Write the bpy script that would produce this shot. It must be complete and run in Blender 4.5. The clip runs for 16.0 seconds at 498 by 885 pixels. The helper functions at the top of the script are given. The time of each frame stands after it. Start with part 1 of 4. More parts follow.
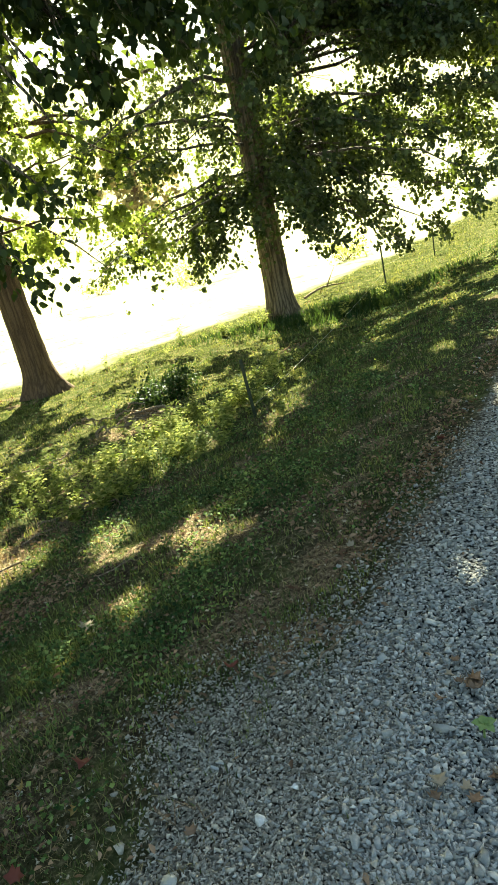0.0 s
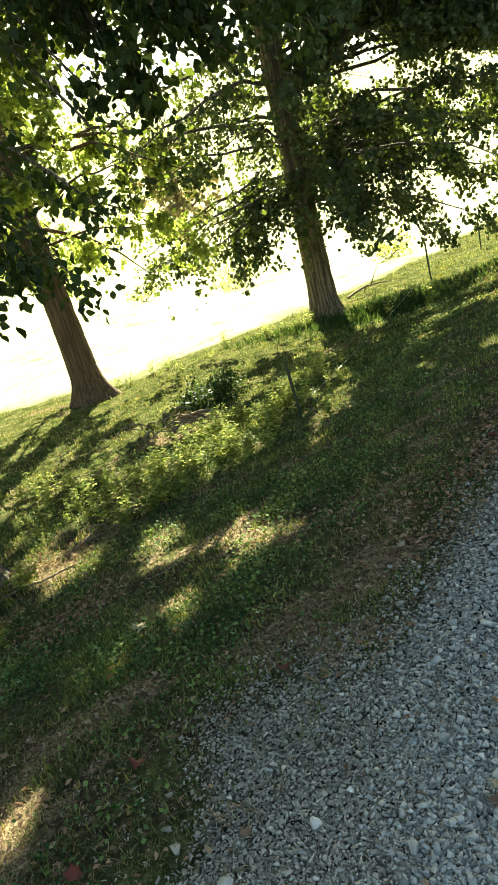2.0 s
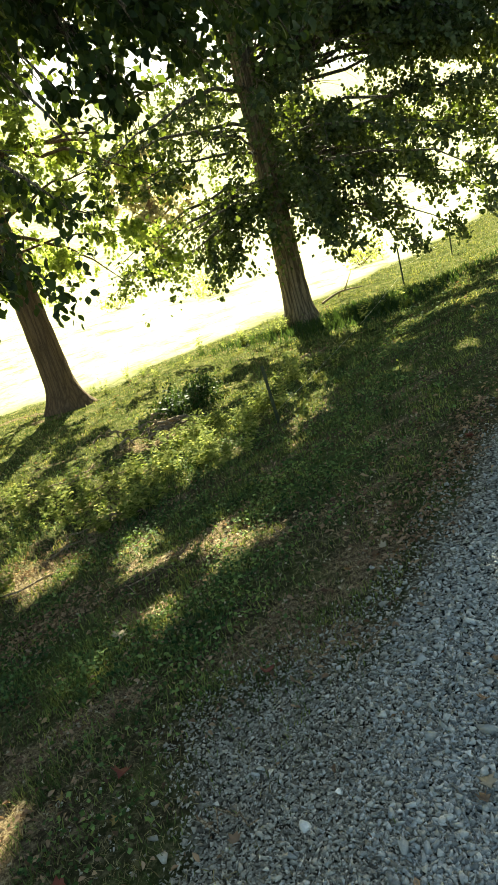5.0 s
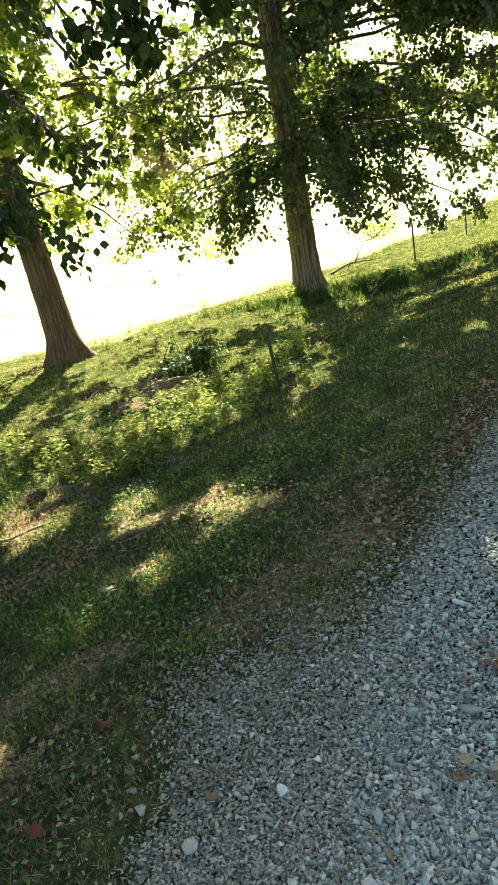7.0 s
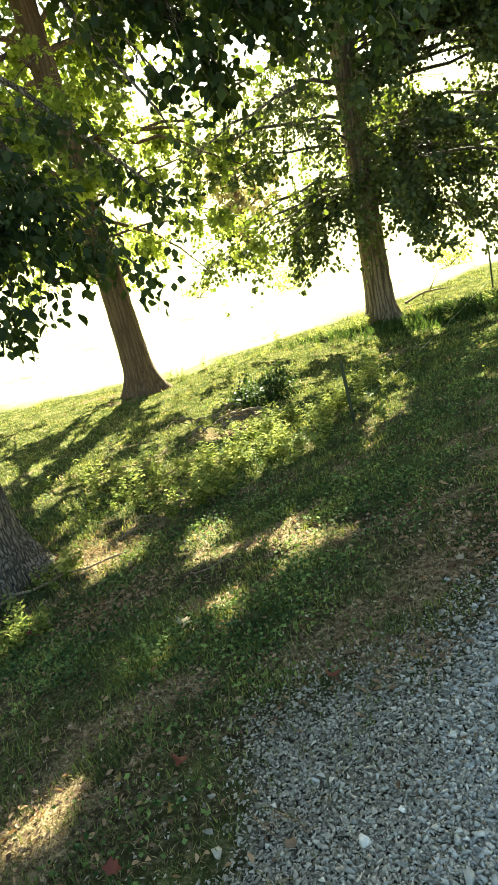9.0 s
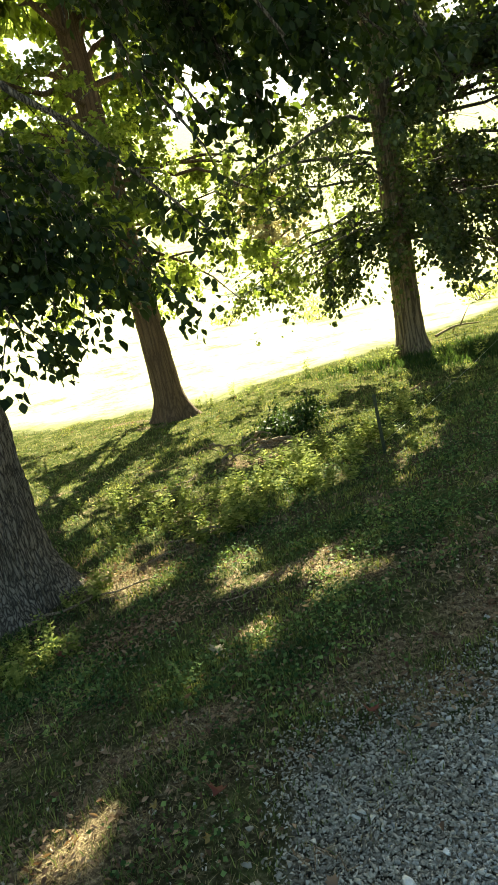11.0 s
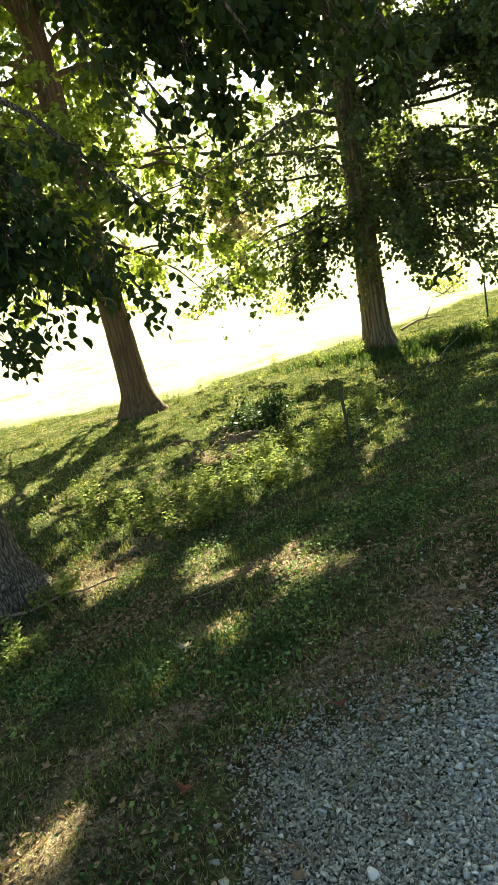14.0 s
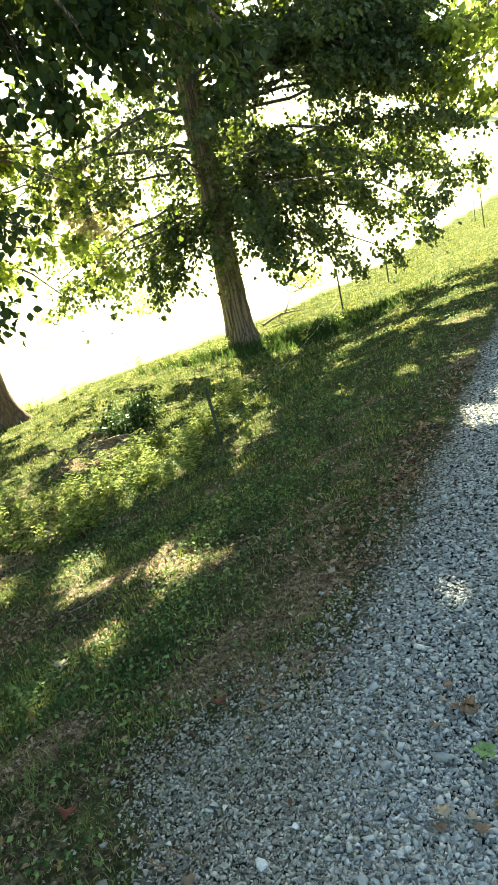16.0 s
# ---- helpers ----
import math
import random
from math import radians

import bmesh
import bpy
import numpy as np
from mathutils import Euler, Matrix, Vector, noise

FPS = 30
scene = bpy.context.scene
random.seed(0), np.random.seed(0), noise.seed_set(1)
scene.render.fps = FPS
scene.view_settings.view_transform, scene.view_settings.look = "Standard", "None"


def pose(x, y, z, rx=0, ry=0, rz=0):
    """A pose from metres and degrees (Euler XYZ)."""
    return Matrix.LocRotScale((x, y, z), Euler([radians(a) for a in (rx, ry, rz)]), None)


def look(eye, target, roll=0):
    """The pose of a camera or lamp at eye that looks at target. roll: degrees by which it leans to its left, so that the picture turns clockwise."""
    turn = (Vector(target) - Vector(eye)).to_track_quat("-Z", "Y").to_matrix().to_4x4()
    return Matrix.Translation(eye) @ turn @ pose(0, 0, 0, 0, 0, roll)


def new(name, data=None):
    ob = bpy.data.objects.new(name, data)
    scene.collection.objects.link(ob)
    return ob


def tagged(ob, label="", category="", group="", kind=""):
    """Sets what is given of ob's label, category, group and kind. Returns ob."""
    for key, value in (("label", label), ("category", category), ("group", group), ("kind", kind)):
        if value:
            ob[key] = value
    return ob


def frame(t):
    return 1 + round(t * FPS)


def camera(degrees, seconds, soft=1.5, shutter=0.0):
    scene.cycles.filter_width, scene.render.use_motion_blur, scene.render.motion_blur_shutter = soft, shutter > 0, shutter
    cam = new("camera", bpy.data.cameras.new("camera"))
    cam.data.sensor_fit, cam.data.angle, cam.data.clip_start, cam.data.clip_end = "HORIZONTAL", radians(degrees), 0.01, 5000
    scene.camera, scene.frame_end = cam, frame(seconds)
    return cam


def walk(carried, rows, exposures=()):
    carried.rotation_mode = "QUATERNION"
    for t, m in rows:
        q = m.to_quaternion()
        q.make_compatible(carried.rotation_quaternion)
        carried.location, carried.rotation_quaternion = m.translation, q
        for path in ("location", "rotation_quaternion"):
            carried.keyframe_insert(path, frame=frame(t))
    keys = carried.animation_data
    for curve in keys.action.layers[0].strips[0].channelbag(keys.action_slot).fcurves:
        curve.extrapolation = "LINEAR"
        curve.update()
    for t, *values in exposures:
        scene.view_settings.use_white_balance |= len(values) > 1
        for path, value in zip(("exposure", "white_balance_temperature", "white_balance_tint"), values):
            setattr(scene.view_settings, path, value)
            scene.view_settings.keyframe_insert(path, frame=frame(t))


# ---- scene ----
cam = camera(40.4, 16.0, 1.4)
PATH = [
    (0, (-0.033, 0.038, 1.507), (-0.172, 1.923, 0.853), -13.3),
    (0.5, (-0.04, 0.028, 1.518), (-0.222, 1.914, 0.877), -12.2),
    (1, (-0.035, 0.034, 1.514), (-0.271, 1.91, 0.863), -13.4),
    (1.5, (-0.04, 0.042, 1.508), (-0.295, 1.918, 0.865), -14.0),
    (2, (-0.039, 0.041, 1.501), (-0.308, 1.925, 0.886), -15.7),
    (2.5, (-0.053, 0.034, 1.505), (-0.315, 1.919, 0.891), -15.1),
    (3, (-0.045, 0.03, 1.502), (-0.3, 1.914, 0.882), -15.7),
    (3.5, (-0.049, 0.031, 1.501), (-0.273, 1.919, 0.879), -16.2),
    (4, (-0.05, 0.036, 1.495), (-0.226, 1.94, 0.908), -17.2),
    (6.5, (-0.086, 0.061, 1.484), (-0.3, 1.924, 0.79), -12.3),
    (7, (-0.091, 0.065, 1.486), (-0.293, 1.924, 0.777), -11.6),
    (7.5, (-0.103, 0.073, 1.474), (-0.318, 1.929, 0.759), -11.1),
    (8, (-0.111, 0.076, 1.475), (-0.333, 1.934, 0.768), -11.2),
    (8.5, (-0.118, 0.083, 1.474), (-0.375, 1.932, 0.757), -11.3),
    (9, (-0.113, 0.086, 1.489), (-0.506, 1.958, 0.905), -13.3),
    (9.5, (-0.15, 0.084, 1.49), (-0.539, 1.989, 1.024), -12.2),
    (9.7, (-0.179, 0.099, 1.48), (-0.556, 2.02, 1.071), -11.4),
    (11.8, (-0.185, 0.034, 1.53), (-0.654, 1.904, 0.997), -12.5),
    (12, (-0.187, 0.039, 1.529), (-0.649, 1.91, 0.995), -12.4),
    (12.5, (-0.184, 0.042, 1.532), (-0.637, 1.911, 0.98), -12.5),
    (13, (-0.164, 0.041, 1.53), (-0.561, 1.934, 1.02), -12.5),
    (13.5, (-0.16, 0.051, 1.533), (-0.545, 1.939, 0.999), -12.8),
    (14, (-0.163, 0.057, 1.531), (-0.523, 1.951, 1.002), -11.9),
    (14.5, (-0.164, 0.057, 1.532), (-0.527, 1.943, 0.974), -12.8),
    (15, (-0.145, 0.058, 1.532), (-0.47, 1.927, 0.899), -14.6),
    (15.5, (-0.154, 0.066, 1.52), (-0.418, 1.937, 0.865), -15.3),
    (16, (-0.118, 0.076, 1.516), (-0.119, 1.981, 0.908), -13.3),
]
EXPOSURES = [(0, 3.12, 7250), (1.5, 3.10, 7250), (2.5, 2.85, 7400), (3.5, 2.80, 7450), (4, 2.70, 7450), (6.5, 3.13, 7250), (7.5, 3.25, 7250), (8.5, 3.37, 7300), (9.0, 3.45, 7450), (9.5, 2.95, 7450),
             (12, 2.82, 7350), (14, 2.90, 7250), (15, 2.87, 7200), (15.5, 3.07, 7100), (16, 3.53, 6950)]
walk(cam, [(t, look(eye, target, roll)) for t, eye, target, roll in PATH], [(t, e, k, -8) for t, e, k in EXPOSURES])

# ---- world, sun and sky ----
SUN_AZ, SUN_EL = radians(-2.0), radians(34.0)   # azimuth from +y towards +x
world = bpy.data.worlds.new("world")
scene.world = world
world.use_nodes = True
wn = world.node_tree
sky = wn.nodes.new("ShaderNodeTexSky")
sky.sky_type, sky.sun_disc = "NISHITA", False
sky.sun_elevation, sky.sun_rotation = SUN_EL, -SUN_AZ
sky.dust_density, sky.ozone_density = 2.0, 0.8
wn.links.new(sky.outputs[0], wn.nodes["Background"].inputs[0])
wn.nodes["Background"].inputs[1].default_value = 0.045
sun = new("sun", bpy.data.lights.new("sun", "SUN"))
sun.data.energy, sun.data.angle, sun.data.color = 5.0, radians(0.42), (1.0, 0.92, 0.78)
sun_way = Vector((math.sin(SUN_AZ) * math.cos(SUN_EL), math.cos(SUN_AZ) * math.cos(SUN_EL), math.sin(SUN_EL)))
sun.matrix_world = look(sun_way * 80, (0, 0, 0))


# ---- materials ----
class Nodes:
    """A short way to write node materials."""

    def __init__(self, name):
        self.mat = bpy.data.materials.new(name)
        self.mat.use_nodes = True
        self.tree = self.mat.node_tree
        self.out = self.tree.nodes["Material Output"]
        self.bsdf = self.tree.nodes["Principled BSDF"]

    def node(self, kind, **sets):
        n = self.tree.nodes.new("ShaderNode" + kind)
        for k, v in sets.items():
            if k.startswith("i_"):
                n.inputs[k[2:].replace("_", " ")].default_value = v
        return n

    def link(self, a, b):
        self.tree.links.new(a, b)

    def coords(self, scale=(1, 1, 1)):
        c = self.node("TexCoord")
        m = self.node("Mapping")
        m.inputs["Scale"].default_value = scale
        self.link(c.outputs["Object"], m.inputs["Vector"])
        return m.outputs[0]

    def noise(self, vec, scale, detail=5.0, rough=0.6):
        n = self.node("TexNoise")
        n.inputs["Scale"].default_value, n.inputs["Detail"].default_value, n.inputs["Roughness"].default_value = scale, detail, rough
        self.link(vec, n.inputs["Vector"])
        return n.outputs["Fac"]

    def ramp(self, fac, *stops):
        r = self.node("ValToRGB")
        e = r.color_ramp.elements
        while len(e) < len(stops):
            e.new(0.5)
        for el, (p, c) in zip(e, stops):
            el.position, el.color = p, (*c, 1)
        self.link(fac, r.inputs[0])
        return r.outputs[0]

    def mix(self, fac, a, b, mode="MIX"):
        m = self.node("Mix")
        m.data_type, m.blend_type = "RGBA", mode
        for sock, val in ((m.inputs["Factor"], fac), (m.inputs[6], a), (m.inputs[7], b)):
            if isinstance(val, (int, float)):
                sock.default_value = val
            elif isinstance(val, tuple):
                sock.default_value = (*val, 1)
            else:
                self.link(val, sock)
        return m.outputs[2]

    def calc(self, op, a, b=0.0):
        m = self.node("Math")
        m.operation = op
        for sock, val in zip(m.inputs, (a, b)):
            if isinstance(val, (int, float)):
                sock.default_value = val
            else:
                self.link(val, sock)
        return m.outputs[0]

    def bump(self, height, strength, distance):
        b = self.node("Bump")
        b.inputs["Strength"].default_value, b.inputs["Distance"].default_value = strength, distance
        self.link(height, b.inputs["Height"])
        self.link(b.outputs[0], self.bsdf.inputs["Normal"])

    def done(self, color, rough=0.9, spec=0.3):
        if isinstance(color, tuple):
            self.bsdf.inputs["Base Color"].default_value = (*color, 1)
        else:
            self.link(color, self.bsdf.inputs["Base Color"])
        if isinstance(rough, (int, float)):
            self.bsdf.inputs["Roughness"].default_value = rough
        else:
            self.link(rough, self.bsdf.inputs["Roughness"])
        self.bsdf.inputs["Specular IOR Level"].default_value = spec
        return self.mat

    def thin(self, color, through_color, share):
        """Leaves and blades: part of the light goes through."""
        t = self.node("BsdfTranslucent")
        if isinstance(through_color, tuple):
            t.inputs[0].default_value = (*through_color, 1)
        else:
            self.link(through_color, t.inputs[0])
        m = self.node("MixShader")
        m.inputs[0].default_value = share
        self.link(self.bsdf.outputs[0], m.inputs[1])
        self.link(t.outputs[0], m.inputs[2])
        self.link(m.outputs[0], self.out.inputs["Surface"])
        return self.mat


def leaf_material(name, dark, light, glow_dark, glow_light, share=0.45, rough=0.45, spec=0.4, patch=0.0, middle=0.5):
    n = Nodes(name)
    g = n.node("NewGeometry")
    col = n.ramp(g.outputs["Random Per Island"], (0.0, dark), (0.55, tuple(a + (b - a) * middle for a, b in zip(dark, light))), (1.0, light))
    glow = n.ramp(g.outputs["Random Per Island"], (0.0, glow_dark), (1.0, glow_light))
    v = n.coords()
    if patch:
        tone = n.ramp(n.noise(v, 3.2, 4, 0.6), (0.34, (0.35, 0.42, 0.40)), (0.5, (0.95, 1.0, 0.9)), (0.66, (1.7, 1.45, 1.2)))
        col = n.mix(patch, col, tone, "MULTIPLY")
        glow = n.mix(patch, glow, tone, "MULTIPLY")
    col = n.mix(0.35, col, n.ramp(n.noise(v, 40, 3), (0.3, (0.55, 0.55, 0.55)), (0.7, (1.3, 1.3, 1.2))), "MULTIPLY")
    n.done(col, rough, spec)
    return n.thin(col, glow, share)


def bark_material(name, base, dark, light, stretch=(9, 9, 1.6), depth=0.02, cracks=1.0):
    n = Nodes(name)
    v = n.coords(stretch)
    vo = n.node("TexVoronoi")
    vo.feature = "DISTANCE_TO_EDGE"
    vo.inputs["Scale"].default_value = 1.6
    wob = n.node("VectorMath")
    wob.operation = "ADD"
    nz = n.node("TexNoise")
    nz.inputs["Scale"].default_value, nz.inputs["Detail"].default_value = 1.2, 4
    n.link(v, nz.inputs["Vector"])
    n.link(v, wob.inputs[0])
    n.link(nz.outputs["Color"], wob.inputs[1])
    n.link(wob.outputs[0], vo.inputs["Vector"])
    crack = n.ramp(vo.outputs["Distance"], (0.0, (0, 0, 0)), (0.22, (1, 1, 1)))
    fine = n.noise(n.coords((30, 30, 8)), 3, 8, 0.7)
    patch = n.noise(n.coords(), 2.2, 4)
    col = n.ramp(fine, (0.25, dark), (0.5, base), (0.8, light))
    col = n.mix(n.calc("MULTIPLY", patch, 0.5), col, light)
    col = n.mix(cracks, col, n.mix(crack, dark, col))
    h = n.calc("ADD", n.calc("MULTIPLY", crack, 0.7 * cracks), n.calc("MULTIPLY", fine, 0.5))
    n.bump(h, 0.9, depth)
    return n.done(col, 0.92, 0.15)


def stone_material(name, stops, rough=0.75):
    n = Nodes(name)
    g = n.node("NewGeometry")
    col = n.ramp(g.outputs["Random Per Island"], *stops)
    v = n.coords()
    col = n.mix(0.5, col, n.ramp(n.noise(v, 90, 5, 0.7), (0.3, (0.6, 0.6, 0.6)), (0.75, (1.25, 1.25, 1.25))), "MULTIPLY")
    n.bump(n.noise(v, 160, 5, 0.7), 0.5, 0.003)
    return n.done(col, rough, 0.35)


def ground_material():
    n = Nodes("soil_and_turf")
    v = n.coords()

    def mask(name):
        a = n.node("Attribute")
        a.attribute_name = name
        return a.outputs["Fac"]

    big, mid, fine, grain = n.noise(v, 0.9, 5), n.noise(v, 5, 6, 0.65), n.noise(v, 38, 8, 0.75), n.noise(v, 140, 4, 0.7)
    # darkest stops of soil, turf and lush serve as painted shade between blades
    soil = n.ramp(fine, (0.32, (0.010, 0.008, 0.005)), (0.5, (0.054, 0.042, 0.026)), (0.68, (0.24, 0.19, 0.125)))
    turf = n.ramp(mid, (0.25, (0.014, 0.032, 0.007)), (0.5, (0.046, 0.078, 0.018)), (0.78, (0.13, 0.15, 0.05)))
    turf = n.mix(0.6, turf, n.ramp(fine, (0.3, (0.5, 0.5, 0.5)), (0.7, (1.4, 1.4, 1.3))), "MULTIPLY")
    cover = n.ramp(n.calc("ADD", n.calc("MULTIPLY", big, 0.6), n.calc("MULTIPLY", mid, 0.4)), (0.40, (0, 0, 0)), (0.56, (1, 1, 1)))
    sward = n.calc("ADD", n.calc("MULTIPLY", mid, 0.55), n.calc("MULTIPLY", fine, 0.45))
    lush = n.ramp(sward, (0.38, (0.012, 0.022, 0.006)), (0.5, (0.055, 0.066, 0.020)), (0.62, (0.19, 0.165, 0.08)))
    col = n.mix(mask("lush"), n.mix(n.calc("MULTIPLY", cover, 0.55), soil, turf), lush)
    # pale thatch: dead grass, and part of the sun patches' brightness as ground colour
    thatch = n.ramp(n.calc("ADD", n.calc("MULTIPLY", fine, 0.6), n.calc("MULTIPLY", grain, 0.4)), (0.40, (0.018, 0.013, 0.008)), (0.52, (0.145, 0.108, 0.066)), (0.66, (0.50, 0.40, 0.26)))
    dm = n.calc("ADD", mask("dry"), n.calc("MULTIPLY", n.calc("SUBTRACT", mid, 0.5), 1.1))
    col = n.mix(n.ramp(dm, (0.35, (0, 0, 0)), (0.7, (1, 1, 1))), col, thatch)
    # hay is paler than field grass, putting part of the glare into its colour
    hay = n.ramp(n.calc("ADD", n.calc("MULTIPLY", big, 0.6), n.calc("MULTIPLY", mid, 0.4)), (0.36, (0.17, 0.20, 0.075)), (0.45, (0.36, 0.36, 0.20)), (0.60, (0.52, 0.49, 0.32)))
    col = n.mix(mask("field"), col, hay)
    vo = n.node("TexVoronoi")
    vo.inputs["Scale"].default_value = 62
    n.link(v, vo.inputs["Vector"])
    sep = n.node("SeparateColor")
    n.link(vo.outputs["Color"], sep.inputs[0])
    # cell edges go near black, painting the shaded gaps between stones
    edge = n.ramp(vo.outputs["Distance"], (0.38, (0, 0, 0)), (0.75, (1, 1, 1)))
    grit = n.ramp(sep.outputs[0], (0.0, (0.10, 0.09, 0.07)), (0.6, (0.25, 0.232, 0.19)), (1.0, (0.46, 0.43, 0.36)))
    grit = n.mix(edge, grit, (0.03, 0.026, 0.02))
    grit = n.mix(n.ramp(mid, (0.5, (0, 0, 0)), (0.78, (1, 1, 1))), grit, n.mix(0.5, soil, (0.16, 0.14, 0.11)))
    stone = n.ramp(sep.outputs[1], (0.0, (0.13, 0.13, 0.12)), (0.6, (0.35, 0.348, 0.32)), (1.0, (0.60, 0.59, 0.54)))
    stone = n.mix(edge, stone, (0.018, 0.019, 0.018))
    gm = n.calc("ADD", mask("gravel"), n.calc("MULTIPLY", n.calc("SUBTRACT", mid, 0.5), 0.9))
    col = n.mix(n.ramp(gm, (0.38, (0, 0, 0)), (0.62, (1, 1, 1))), col, n.mix(mask("road"), grit, stone))
    h = n.calc("ADD", n.calc("MULTIPLY", fine, 0.6), n.calc("MULTIPLY", grain, 0.4))
    n.bump(h, 0.9, 0.02)
    return n.done(col, 1.0, 0.0)


M_GROUND = ground_material()
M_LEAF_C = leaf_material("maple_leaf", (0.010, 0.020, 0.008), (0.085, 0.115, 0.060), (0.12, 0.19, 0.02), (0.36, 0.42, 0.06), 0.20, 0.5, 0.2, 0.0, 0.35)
# sunlit yellow-green is painted into this leaf colour, for crowns in the sun
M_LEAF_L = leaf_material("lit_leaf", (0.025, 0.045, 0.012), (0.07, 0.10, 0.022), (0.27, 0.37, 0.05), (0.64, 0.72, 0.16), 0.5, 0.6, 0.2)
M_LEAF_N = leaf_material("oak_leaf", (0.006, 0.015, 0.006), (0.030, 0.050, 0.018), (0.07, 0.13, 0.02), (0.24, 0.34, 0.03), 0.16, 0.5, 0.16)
# paler leaf tone, with haze over distance painted into the colour
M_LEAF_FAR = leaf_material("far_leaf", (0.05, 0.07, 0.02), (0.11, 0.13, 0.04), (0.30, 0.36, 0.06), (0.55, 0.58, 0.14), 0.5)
# tan tone paints hazy sunlight onto the far crown
M_LEAF_HAZY = leaf_material("hazy_tan_leaf", (0.12, 0.10, 0.05), (0.22, 0.19, 0.09), (0.35, 0.30, 0.12), (0.55, 0.48, 0.22), 0.45)
M_GRASS = leaf_material("grass_blade", (0.018, 0.046, 0.013), (0.195, 0.245, 0.080), (0.11, 0.14, 0.03), (0.36, 0.34, 0.11), 0.25, 0.6, 0.1, 0.9, 0.36)
# dark green blades, made darker still to hold the fence line's shade in colour
M_TALL = leaf_material("tall_grass_blade", (0.006, 0.022, 0.006), (0.022, 0.054, 0.014), (0.05, 0.10, 0.015), (0.13, 0.19, 0.04), 0.22, 0.6, 0.15)
M_STRAW = leaf_material("straw_blade", (0.13, 0.10, 0.05), (0.34, 0.28, 0.15), (0.20, 0.16, 0.06), (0.45, 0.38, 0.18), 0.3, 0.7, 0.2)
M_CLOVER = leaf_material("ground_leaf", (0.012, 0.034, 0.014), (0.175, 0.25, 0.100), (0.07, 0.14, 0.02), (0.28, 0.36, 0.07), 0.22, 0.7, 0.06, 0.9, 0.34)
# weed tones run bright, with sunlight on the beds put into the colour
M_WEED = leaf_material("weed_leaf", (0.03, 0.06, 0.014), (0.28, 0.30, 0.10), (0.22, 0.30, 0.04), (0.75, 0.74, 0.24), 0.38, 0.8, 0.03)
M_DEAD = leaf_material("dead_leaf", (0.08, 0.045, 0.030), (0.42, 0.29, 0.19), (0.16, 0.08, 0.03), (0.34, 0.20, 0.08), 0.2, 0.8, 0.15)
M_SEEDLING = leaf_material("seedling_leaf", (0.13, 0.21, 0.07), (0.24, 0.33, 0.14), (0.2, 0.34, 0.06), (0.35, 0.5, 0.1), 0.25, 0.6, 0.15)
M_RED = leaf_material("red_leaf", (0.14, 0.035, 0.025), (0.17, 0.05, 0.03), (0.20, 0.04, 0.02), (0.25, 0.06, 0.03), 0.2, 0.6, 0.3)
M_PALE = leaf_material("pale_leaf", (0.16, 0.12, 0.08), (0.50, 0.42, 0.30), (0.2, 0.2, 0.15), (0.3, 0.3, 0.2), 0.15, 0.7, 0.3)
M_YELLOW = leaf_material("yellow_leaf", (0.24, 0.17, 0.05), (0.32, 0.24, 0.08), (0.4, 0.25, 0.05), (0.5, 0.3, 0.06), 0.25, 0.6, 0.3)
M_BARK_C = bark_material("grey_brown_bark", (0.225, 0.165, 0.110), (0.036, 0.025, 0.018), (0.42, 0.33, 0.235), (8, 8, 0.5), 0.028, 0.8)
M_BARK_L = bark_material("brown_bark", (0.125, 0.078, 0.046), (0.035, 0.021, 0.013), (0.22, 0.150, 0.095), (10, 10, 0.7), 0.016, 0.6)
M_BARK_N = bark_material("dark_ridged_bark", (0.17, 0.145, 0.118), (0.018, 0.015, 0.012), (0.34, 0.295, 0.24), (26, 26, 3.4), 0.025, 0.9)
M_TWIG = bark_material("dead_wood", (0.30, 0.225, 0.145), (0.09, 0.065, 0.042), (0.46, 0.36, 0.25), (40, 40, 40), 0.004)
M_GRAVEL = stone_material("blue_grey_gravel", ((0.0, (0.14, 0.142, 0.135)), (0.3, (0.31, 0.312, 0.29)), (0.7, (0.42, 0.42, 0.39)), (0.985, (0.52, 0.51, 0.47)), (1.0, (0.68, 0.66, 0.62))))
M_FINE = stone_material("fine_grit", ((0.0, (0.14, 0.122, 0.095)), (0.45, (0.33, 0.305, 0.25)), (0.9, (0.46, 0.43, 0.36)), (1.0, (0.56, 0.53, 0.46))))
M_WHITE = stone_material("white_quartz", ((0.0, (0.55, 0.54, 0.52)), (1.0, (0.68, 0.67, 0.64))), 0.6)


def post_material():
    n = Nodes("green_painted_steel")
    v = n.coords()
    col = n.ramp(n.noise(v, 22, 6, 0.7), (0.3, (0.022, 0.030, 0.014)), (0.62, (0.05, 0.060, 0.028)), (0.8, (0.12, 0.065, 0.035)))
    return n.done(col, 0.65, 0.4)


def wire_material():
    n = Nodes("galvanised_wire")
    n.bsdf.inputs["Metallic"].default_value = 0.7
    return n.done(n.ramp(n.noise(n.coords(), 30, 4), (0.3, (0.22, 0.22, 0.21)), (0.7, (0.40, 0.40, 0.38))), 0.45, 0.5)


M_POST, M_WIRE = post_material(), wire_material()


